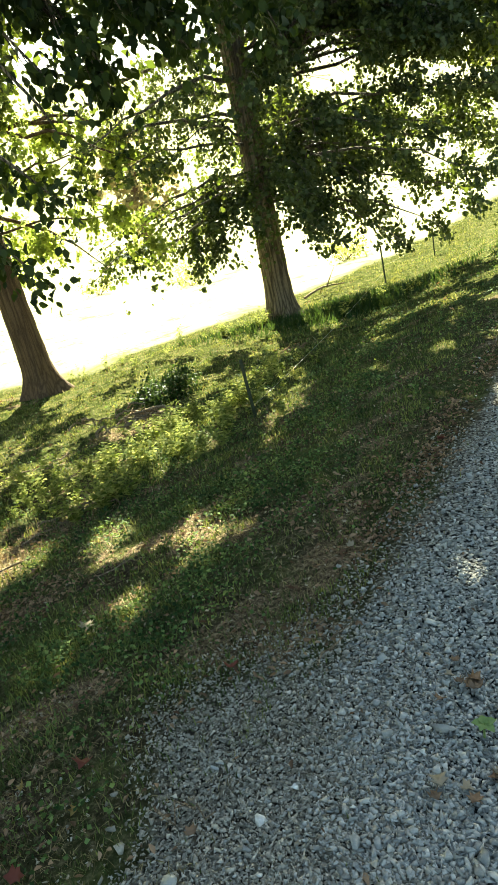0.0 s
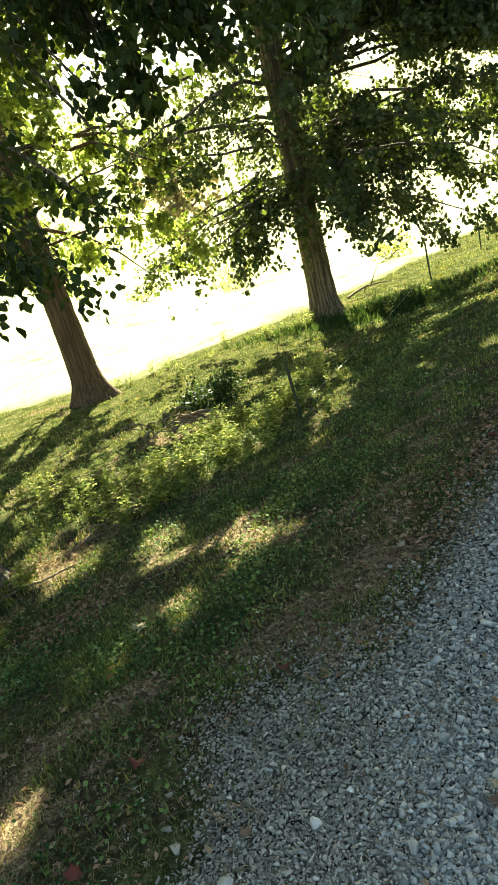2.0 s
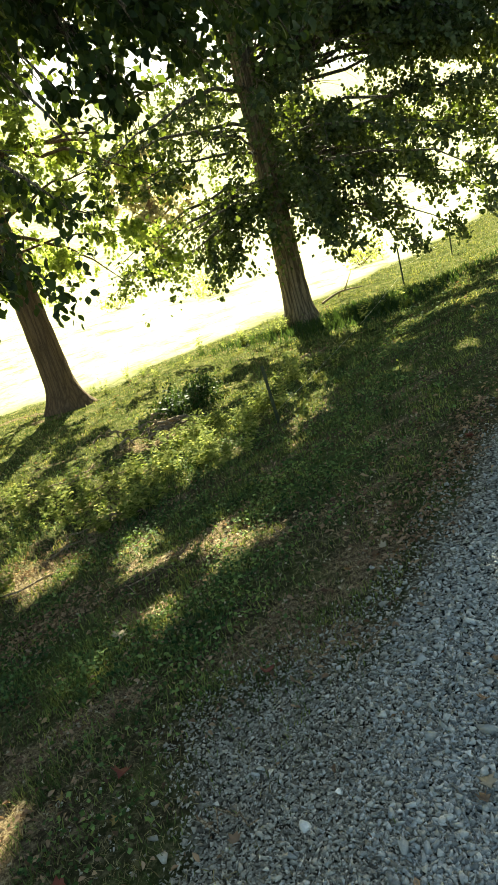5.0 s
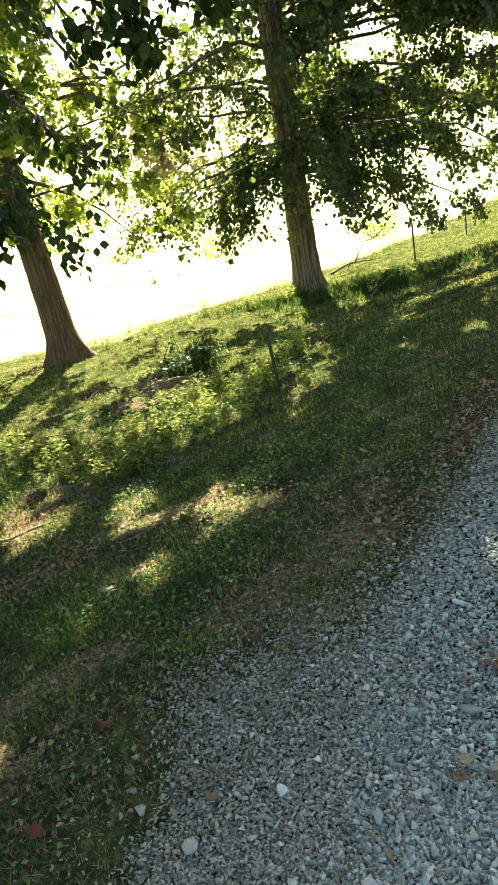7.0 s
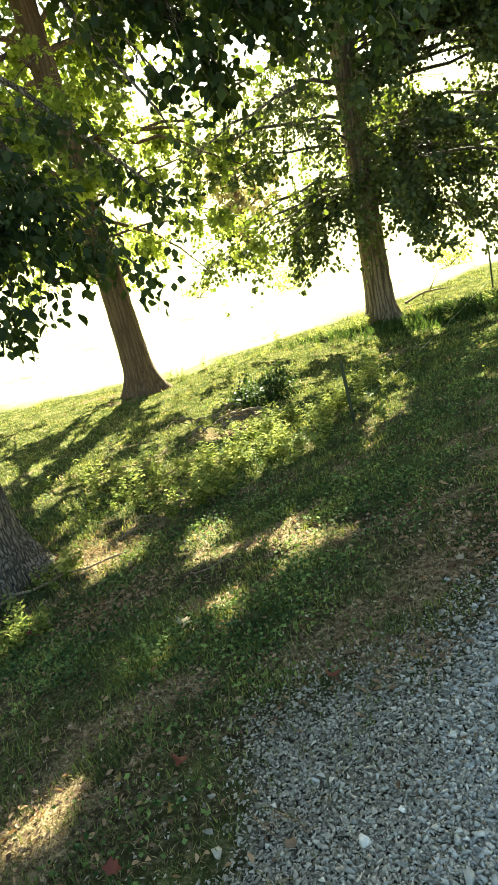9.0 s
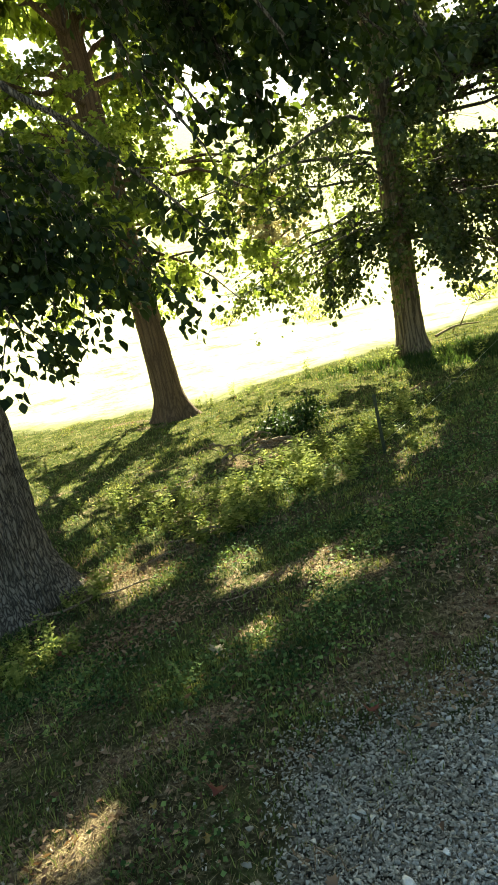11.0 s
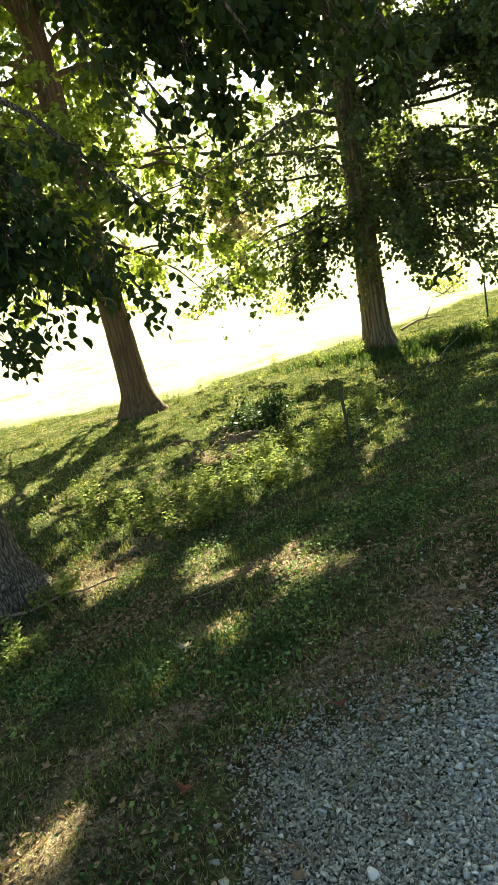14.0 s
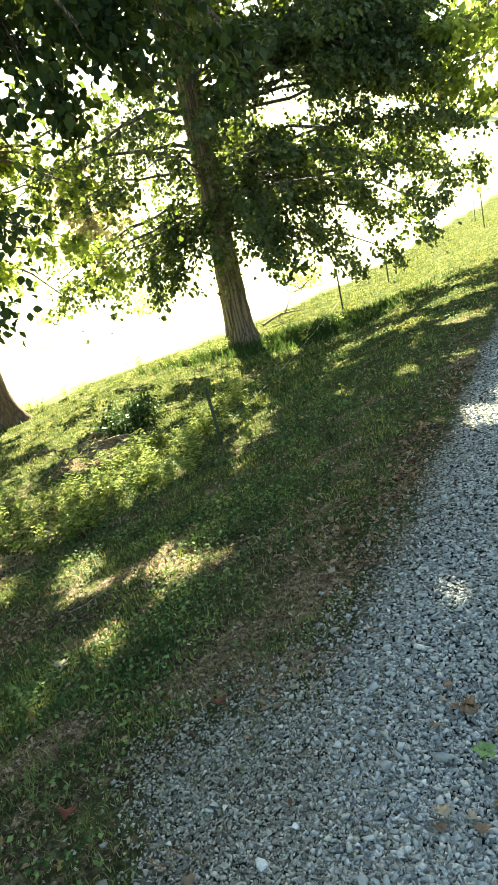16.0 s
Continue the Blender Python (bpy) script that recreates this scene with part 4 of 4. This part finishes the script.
def ground_leaves(name, n_try, r, near, far, chance, size, mat, label, category, template=LEAF, faces=LEAF_F, wide=1.5, lift=.03, tilt=.45, grow_by=.6):
    x, y, d = sector(n_try, r, near, far)
    keep = r.uniform(size=n_try) < chance(x, y, side(x, y), d)
    x, y, d = x[keep], y[keep], d[keep]
    n = len(x)
    a = r.uniform(0, 2 * np.pi, n)
    way = np.stack([np.cos(a), np.sin(a), r.normal(size=n) * tilt * .6], -1)
    up = np.array([0, 0, 1.0]) + r.normal(size=(n, 3)) * tilt
    s = size * (np.maximum(d, 2) / 2.5) ** grow_by * r.uniform(.55, 1.35, n)
    spots = np.stack([x, y, height(x, y) + .006 + r.uniform(0, 1, n) * lift], -1)
    v, f = scatter(template, faces, spots, turns_from(way, up), np.stack([s * wide, s, s], -1))
    return thing(name, mesh_np(name, v, f), mat, label=label, category=category, kind="stuff")


def cover_chance(x, y, s, d):
    return (field_share(x, y) < .1) * (gravel_share(x, y) < .25) * np.clip((y - 1.7) / 1.5, .12, 1) * np.interp(s, [.0, .4, .9, 3, 4.5, 6, 9], [0, .3, .6, .8, .5, .3, .2]) * (1 - .92 * bare(x, y)) * (1 - .88 * dry(x, y)) * (.08 + .92 * patchy(x + 4, y, 1.7, -.12, .16)) * np.interp(d, [9, 15], [1, .3])


ground_leaves("ground_cover", 400000, rg, 1.3, 18, cover_chance, .0185, M_CLOVER, "low ivy-like green leaves covering the bank", "ground cover", wide=1.25, lift=.06, tilt=.6, grow_by=.25)
DRY = [(x, y, z + 2.2 * x * x + .5 * (y - .5) ** 2) for x, y, z in OVATE]
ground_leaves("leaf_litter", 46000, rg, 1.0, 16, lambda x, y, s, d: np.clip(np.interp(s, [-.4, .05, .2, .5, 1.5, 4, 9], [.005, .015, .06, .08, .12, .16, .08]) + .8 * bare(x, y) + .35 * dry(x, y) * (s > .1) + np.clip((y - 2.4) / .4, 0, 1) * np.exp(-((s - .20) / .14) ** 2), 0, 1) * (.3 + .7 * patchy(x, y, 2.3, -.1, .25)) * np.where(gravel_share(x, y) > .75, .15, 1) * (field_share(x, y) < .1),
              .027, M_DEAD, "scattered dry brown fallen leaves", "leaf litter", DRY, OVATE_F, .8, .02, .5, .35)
ground_leaves("bare_earth_litter", 60000, rg, 2.8, 6.2, lambda x, y, s, d: np.clip(bare(x, y) - .25, 0, 1) * (s > .6), .026, M_DEAD, "brown leaf litter on bare earth under the tree", "leaf litter", DRY, OVATE_F, .75, .02, .7, .2)
ground_leaves("edge_litter", 90000, rg, 2.3, 6.5, lambda x, y, s, d: .8 * np.exp(-((s - .13) / .075) ** 2) * np.clip((y - 2.5) / .7, 0, 1) * (.2 + .8 * patchy(x, y, 1.9, -.1, .25)),
              .025, M_DEAD, "drift of rust-brown dead leaves along the gravel's edge", "leaf litter", DRY, OVATE_F, .75, .035, .7, .15)
# pale scraps also gather in the sun spots and lighten them
ground_leaves("pale_litter", 26000, rg, 1.0, 14, lambda x, y, s, d: (np.interp(s, [-.1, .1, .8, 1.4, 6], [.02, .09, .10, .12, .08]) + .55 * dry(x, y) * (s > .15)) * np.interp(d, [5, 8], [.8, .05]) * np.where(gravel_share(x, y) > .3, .12, 1) * np.interp(y, [1.4, 2.4], [.35, 1]), .018, M_PALE,
              "small pale dry leaf scraps", "leaf litter", CURLED, LOBED_F, .5, .02, .9, .35)


# ---- gravel ----
def stone_shape(seed, corners=10):
    """A crushed stone: a chipped block with uneven corners."""
    r = random.Random(seed)
    bm = bmesh.new()
    for k in range(corners):
        a, h = r.uniform(0, 6.28), r.uniform(-1, 1)
        q = math.sqrt(1 - h * h) if k > 3 else 1
        bm.verts.new((math.cos(a) * q * r.uniform(.8, 1.15), math.sin(a) * q * r.uniform(.8, 1.15), h * r.uniform(.7, 1.0)))
    bmesh.ops.convex_hull(bm, input=bm.verts[:])
    for c in [c for c in bm.verts if not c.link_faces]:
        bm.verts.remove(c)
    bm.verts.index_update()
    pts = [tuple(c.co) for c in bm.verts]
    fs = [tuple(c.index for c in f.verts) for f in bm.faces]
    bm.free()
    return pts, fs


def stones(name, n_try, r, near, far, chance, size, mat, label, grow_by, sink=.3, corners=9):
    x, y, d = sector(n_try, r, near, far, -48, 44)
    keep = r.uniform(size=n_try) < chance(x, y, side(x, y), d)
    x, y, d = x[keep], y[keep], d[keep]
    n = len(x)
    s = size * np.exp(r.normal(size=n) * .32) * (np.maximum(d, 1.8) / 1.8) ** grow_by
    dims = np.stack([s, s * r.uniform(.6, .95, n), s * r.uniform(.5, .9, n)], -1)
    a = r.uniform(0, 2 * np.pi, n)
    way = np.stack([np.cos(a), np.sin(a), r.normal(size=n) * .25], -1)
    tu = turns_from(way, np.array([0, 0, 1.0]) + r.normal(size=(n, 3)) * .35)
    spots = np.stack([x, y, height(x, y) + s * sink], -1)
    vs, fs, k = [], [], 0
    for i in range(8):
        pts, tris = stone_shape(i + 5, corners)
        m = np.arange(n) % 8 == i
        v, f = scatter(pts, tris, spots[m], tu[m], dims[m])
        vs.append(v)
        fs.append(f + k)
        k += len(v)
    return thing(name, mesh_np(name, np.concatenate(vs), np.concatenate(fs)), mat, label=label, category="gravel", kind="stuff")


def coarse_chance(x, y, s, d):
    w = s + .07 * waves(x * 2.2, y * 2.2) + np.interp(y, [1.1, 2.1, 2.7, 4, 6], [.34, .04, .12, .10, .03])
    return np.interp(w, [-3.4, -3.1, -.15, .0, .12, .35], [0, 1, 1, .6, .12, 0])


rs = np.random.default_rng(22)
stones("gravel", 100000, rs, .95, 6.5, coarse_chance, .0079, M_GRAVEL, "blue-grey crushed stone gravel of the road", .12, .42)
stones("fine_gravel", 150000, rs, .95, 4.0, lambda x, y, s, d: np.interp(s + np.interp(y, [1.1, 2.1], [.25, 0]), [-.35, -.1, .5, .9], [.05, 1, .7, 0]) * np.clip((2.5 - y) / .6, .45 * (s < .2), 1) * grit_share(x, y),
       .0058, M_FINE, "fine buff grit spread at the road's edge", .2, .4, 7)


# ---- fence ----
def t_post(spot, tall, lean=(0, 0)):
    """A steel T-post: flange, web, studs and tip, on its base in the ground."""
    root = new("fence_post")
    root.location = (*spot, float(height(*spot)))
    root.rotation_euler = (radians(lean[0]), radians(lean[1]), radians(25))
    tagged(root, "thin green steel fence post standing in weeds", "fence post", "posts of the wire fence")
    bm = bmesh.new()

    def box(x0, x1, y0, y1, z0, z1):
        m = Matrix.Translation(((x0 + x1) / 2, (y0 + y1) / 2, (z0 + z1) / 2)) @ Matrix.Diagonal((x1 - x0, y1 - y0, z1 - z0, 1))
        bmesh.ops.create_cube(bm, size=1, matrix=m)

    box(-.017, .017, -.003, .003, -.2, tall)
    box(-.003, .003, .003, .024, -.2, tall - .01)
    bmesh.ops.bevel(bm, geom=bm.edges[:], offset=.001, segments=1, affect="EDGES")
    me = bpy.data.meshes.new("shaft")
    bm.to_mesh(me)
    bm.free()
    thing("shaft", me, M_POST, root)
    bm = bmesh.new()
    for i in range(int(tall / .055)):
        bmesh.ops.create_cone(bm, cap_ends=True, segments=6, radius1=.007, radius2=.004, depth=.008,
                              matrix=Matrix.Translation((0, -.006, .06 + i * .055)) @ Matrix.Rotation(radians(90), 4, "X"))
    me = bpy.data.meshes.new("studs")
    bm.to_mesh(me)
    bm.free()
    tagged(thing("studs", me, M_POST, root), kind="stuff")
    return root


POSTS = [((-.39, 6.58), .62, (2, -3)), ((2.25, 13.25), .84, (0, 0)), ((4.12, 16.85), .78, (1, 1)), ((8.7, 22.0), 1.3, (0, -1)), ((11.4, 29.6), 1.0, (0, 1))]
for spot, tall, lean in POSTS:
    t_post(spot, tall, lean)


def wire_between(a, b, sag, rad=.0014):
    line = curve(a, b, -sag, 16)
    v, q = tube(line, np.full(16, rad), 6)
    return v, q


def post_at(i, z):
    (x, y), _, _ = POSTS[i]
    return np.array([x, y - .01, float(height(x, y)) + z])


wire = new("fence_wire")
tagged(wire, "slack pale wire strung low between the fence posts", "wire")
for i, (za, zb, sag) in enumerate([(.12, .36, .12), (.46, .5, .1), (.5, .5, .1), (.5, .5, .1)]):
    v, q = wire_between(post_at(i, za), post_at(i + 1, zb), sag)
    thing("strand", mesh_np("strand", v, q, smooth=True), M_WIRE, wire)


# ---- weeds, as plants of their own ----
def weed_mesh(seed, tall, pairs, leaf):
    r = np.random.default_rng(seed)
    parts_v, parts_f, n = [], [], 0
    for k in range(r.integers(3, 6)):
        a = r.uniform(0, 6.28)
        top = np.array([math.cos(a) * tall * .35, math.sin(a) * tall * .35, tall * r.uniform(.65, 1.1)])
        line = curve((math.cos(a) * .02, math.sin(a) * .02, -.02), top, .03, 6)
        v, q = tube(line, np.linspace(.003, .0012, 6), 4)
        tri = np.concatenate([q[:, [0, 1, 2]], q[:, [0, 2, 3]]])
        parts_v.append(v)
        parts_f.append(tri + n)
        n += len(v)
        m = pairs * 2
        t = np.linspace(.18, 1, m)
        spots = np.stack([np.interp(t, np.linspace(0, 1, 6), line[:, i]) for i in range(3)], -1)
        b = np.arange(m) * 2.4 + a
        way = np.stack([np.cos(b), np.sin(b), r.uniform(-.2, .7, m)], -1)
        s = leaf * (1.15 - .55 * t) * r.uniform(.7, 1.25, m)
        v, f = scatter(OVATE, OVATE_F, spots, turns_from(way, np.array([0, 0, 1.0]) + r.normal(size=(m, 3)) * .3), np.stack([s * .95, s, s], -1))
        parts_v.append(v)
        parts_f.append(f + n)
        n += len(v)
    return mesh_np("weed", np.concatenate(parts_v), np.concatenate(parts_f))


rw = np.random.default_rng(23)
WEEDS = [weed_mesh(40 + i, *a) for i, a in enumerate([(.34, 7, .085), (.26, 6, .075), (.42, 9, .075), (.20, 5, .07), (.30, 8, .06)])]
# beds: centre, spread, number
BEDS = [((-1.35, 6.3), (.75, .55), 46), ((-.75, 7.2), (.6, .4), 34), ((-2.6, 6.0), (.6, .5), 16), ((-2.72, 3.35), (.28, .4), 34), ((-2.75, 4.3), (.35, .35), 14), ((-1.7, 5.3), (.5, .3), 14),
        ((-.2, 8.6), (.7, .6), 18), ((-3.4, 6.6), (.6, .5), 10), ((1.9, 11.6), (.6, .3), 8), ((-.9, 13.1), (1.3, .3), 18), ((1.6, 12.3), (.9, .25), 12), ((-2.9, 12.1), (.8, .3), 8)]
for (cx, cy), (sx, sy), count in BEDS:
    for i in range(count):
        x, y = cx + rw.normal() * sx * .6, cy + rw.normal() * sy * .6
        if math.hypot(x + 3.47, y - 4.46) < .75 or math.hypot(x + .38, y - 6.3) < .28 or math.hypot(x + 1.9, y - 7.6) < .5:
            continue
        ob = thing("weed", WEEDS[rw.integers(0, 5)], M_WEED, label="leafy green weed growing in the bank", category="weed", group="weeds along the fence")
        ob.location = (x, y, float(height(x, y)))
        ob.rotation_euler = (rw.normal() * .12, rw.normal() * .12, rw.uniform(0, 6.28))
        k = rw.uniform(.5, 1.0) * (.7 if cy < 4.5 else 1)
        ob.scale = (k, k, k)


# ---- sticks and brush ----
def stick(a, b, rad, seed, forks=2, sag=.03, lift=.02, label="weathered fallen stick lying in the grass"):
    r = np.random.default_rng(seed)
    pa = np.array([*a, float(height(*a)) + rad + lift])
    pb = np.array([*b, float(height(*b)) + rad + lift])
    line = curve(pa, pb, sag, 8)
    line[1:-1] += r.normal(size=(6, 3)) * .02 * np.array([1, 1, .5])
    parts = [tube(line, np.linspace(rad, rad * .45, 8), 7, .08, r)]
    for k in range(forks):
        p = line[r.integers(2, 7)]
        d = unit(pb - pa + r.normal(size=3) * np.linalg.norm(pb - pa) * .6)
        e = p + d * np.linalg.norm(pb - pa) * r.uniform(.2, .4)
        e[2] = max(e[2], float(height(e[0], e[1])) + rad * .5)
        parts.append(tube(curve(p, e, .01, 5), np.linspace(rad * .6, rad * .2, 5), 6, .08, r))
    v, q = join(parts)
    return thing("stick", mesh_np("stick", v, q, smooth=True), M_TWIG, label=label, category="stick")


BRUSH = "pale broken branch lying among weeds"
for k in range(24):
    x, y, a, size = -1.95 + rw.normal() * .28, 7.72 + rw.normal() * .14, rw.uniform(-.9, .9), rw.uniform(.14, .34)
    stick((x - math.cos(a) * size / 2, y - math.sin(a) * size / 2), (x + math.cos(a) * size / 2, y + math.sin(a) * size / 2), rw.uniform(.007, .02), 100 + k, 2, rw.uniform(.0, .2), rw.uniform(.05, .24), BRUSH)
stick((-1.9, 7.9), (-1.2, 7.55), .028, 1, 3, .20, .06, BRUSH)
stick((-2.3, 5.15), (-1.85, 5.3), .010, 4, 2, .05, .015, "dark fallen branch on bare earth")
stick((-2.35, 4.85), (-1.95, 5.1), .009, 5, 1, .03)
stick((-2.05, 5.35), (-1.55, 5.1), .013, 6, 0, .03, .015, "dark fallen branch on bare earth")
stick((-3.3, 6.75), (-2.6, 6.95), .013, 7, 2, .05)
stick((-2.75, 6.8), (-2.6, 7.25), .010, 8, 1, .08)
stick((-2.5, 6.1), (-2.0, 6.7), .010, 9, 1, .06)
stick((.75, 14.6), (1.75, 15.6), .030, 10, 2, .16, .05, "thin dead branch leaning beside the tree foot")
stick((-3.0, 4.0), (-2.2, 4.45), .012, 11, 1, .03)
stick((-.12, 1.93), (.02, 2.13), .004, 12, 1, .01)
stick((-.62, 1.46), (-.45, 1.42), .005, 13, 0, .01)
stick((-1.3, 3.35), (-1.05, 3.5), .006, 14, 1, .02)


# ---- single stones and fallen leaves that stand out ----
def pebble(x, y, size, mat, seed, label):
    pts, tris = stone_shape(seed)
    v = np.array(pts) * np.array([size, size * .85, size * .6])
    ob = thing("stone", mesh_np("stone", v, np.array(tris)), mat, label=label, category="stone")
    ob.location = (x, y, float(height(x, y)) + size * .38)
    ob.rotation_euler = (0, 0, seed * 1.7)
    return ob


for x, y, size, mat, seed, label in [(-.332, 1.38, .021, M_WHITE, 1, "rounded white stone lying in the gravel"), (-.23, 1.468, .014, M_WHITE, 2, "small white stone lying in the gravel"),
                                     (-.725, 1.385, .022, M_FINE, 3, "pale grey stone at the gravel's edge"), (.035, 2.285, .022, M_FINE, 4, "buff stone at the grass edge"),
                                     (-.471, 1.59, .018, M_GRAVEL, 5, "grey stone in the fine grit"), (-.45, 1.60, .02, M_GRAVEL, 6, "blue-grey stone in the fine grit"),
                                     (-.76, 1.45, .017, M_FINE, 7, "pale grey stone at the gravel's edge"), (-.09, 1.27, .024, M_GRAVEL, 8, "flat blue-grey stone in the gravel"),
                                     (-1.12, 1.69, .016, M_FINE, 9, "pale grey stone in the grass"), (-.56, 1.25, .03, M_GRAVEL, 10, "dark grey stone in the grit")]:
    pebble(x, y, size, mat, seed, label)


def fallen_leaf(x, y, size, mat, seed, label, lift=.02):
    r = np.random.default_rng(seed)
    v = np.array(CURLED) * size + r.normal(size=(len(CURLED), 3)) * size * .05
    ob = thing("fallen_leaf", mesh_np("fallen_leaf", v, np.array(LOBED_F)), mat, label=label, category="leaf")
    mod = ob.modifiers.new("thickness", "SOLIDIFY")
    mod.thickness = .0012
    ob.location = (x, y, float(height(x, y)) + lift)
    ob.rotation_euler = (r.normal() * .25, r.normal() * .25, r.uniform(0, 6.28))
    return ob


for i, (x, y, size, mat, label) in enumerate([
        (-.90, 1.74, .085, M_RED, "curled dark red fallen leaf"), (-1.18, 2.81, .10, M_PALE, "pale grey dried leaf on the grass"), (-1.12, 1.72, .045, M_YELLOW, "yellowed fallen leaf in thin grass"),
        (-.88, 1.55, .042, M_YELLOW, "yellowed fallen leaf in thin grass"), (.36, 1.70, .06, M_DEAD, "dry brown fallen leaf on the gravel"), (.40, 1.60, .055, M_DEAD, "dry brown fallen leaf on the gravel"),
        (.30, 1.22, .05, M_DEAD, "dry brown fallen leaf on the gravel"), (-.52, 1.36, .05, M_DEAD, "dry brown fallen leaf on the grit"),
        (-.42, 2.05, .07, M_RED, "reddish fallen leaf in the grass"), (-.35, 2.15, .06, M_DEAD, "dry brown fallen leaf"), (-1.5, 2.1, .07, M_DEAD, "dry brown fallen leaf"),
        (.12, 2.7, .06, M_PALE, "pale dried leaf in the thin grass"), (-2.0, 4.25, .12, M_DEAD, "dry brown fallen leaf on bare earth"), (-1.55, 2.05, .06, M_DEAD, "dry brown fallen leaf"),
        (-.98, 1.35, .07, M_RED, "reddish fallen leaf in the grass"), (-1.05, 1.2, .06, M_YELLOW, "yellowed fallen leaf in thin grass"), 
        (-2.35, 3.35, .10, M_RED, "reddish fallen leaf in the weeds"), (.55, 3.6, .07, M_DEAD, "dry brown fallen leaf"), (.75, 3.7, .08, M_RED, "reddish fallen leaf by the gravel")]):
    fallen_leaf(x, y, size * .75, mat, 60 + i, label)

rk = np.random.default_rng(77)
for cx, cy, count in [(.31, 1.74, 9), (.31, 1.36, 8), (.16, 1.36, 4)]:
    for i in range(count):
        fallen_leaf(cx + rk.normal() * .035, cy + rk.normal() * .045, rk.uniform(.03, .055), M_DEAD if rk.uniform() < .8 else M_PALE, 300 + i, "dry curled brown leaf caught in the gravel", rk.uniform(.015, .03))

# a broad-leaved seedling in the gravel
seedling = new("seedling")
seedling.location = (.30, 1.52, float(height(.30, 1.52)))
tagged(seedling, "broad-leaved green seedling growing in the gravel", "weed")
v, q = tube(curve((0, 0, -.02), (.01, .005, .055), .01, 5), np.linspace(.004, .002, 5), 6)
thing("stem", mesh_np("stem", v, q, smooth=True), M_SEEDLING, seedling)
for i, (a, size, rise) in enumerate([(.3, .05, .15), (1.6, .042, .3), (2.7, .052, .1), (4.0, .045, .25), (5.2, .048, .05), (.9, .03, .6)]):
    turn = turns_from(np.array([[math.cos(a), math.sin(a), rise]]), np.array([[0, 0, 1.0]]))
    v, f = scatter(OVATE, OVATE_F, np.array([[.01, .005, .05]]), turn, np.array([[size * 1.0, size * .72, size]]))
    thing("leaf", mesh_np("leaf", v, f), M_SEEDLING, seedling)
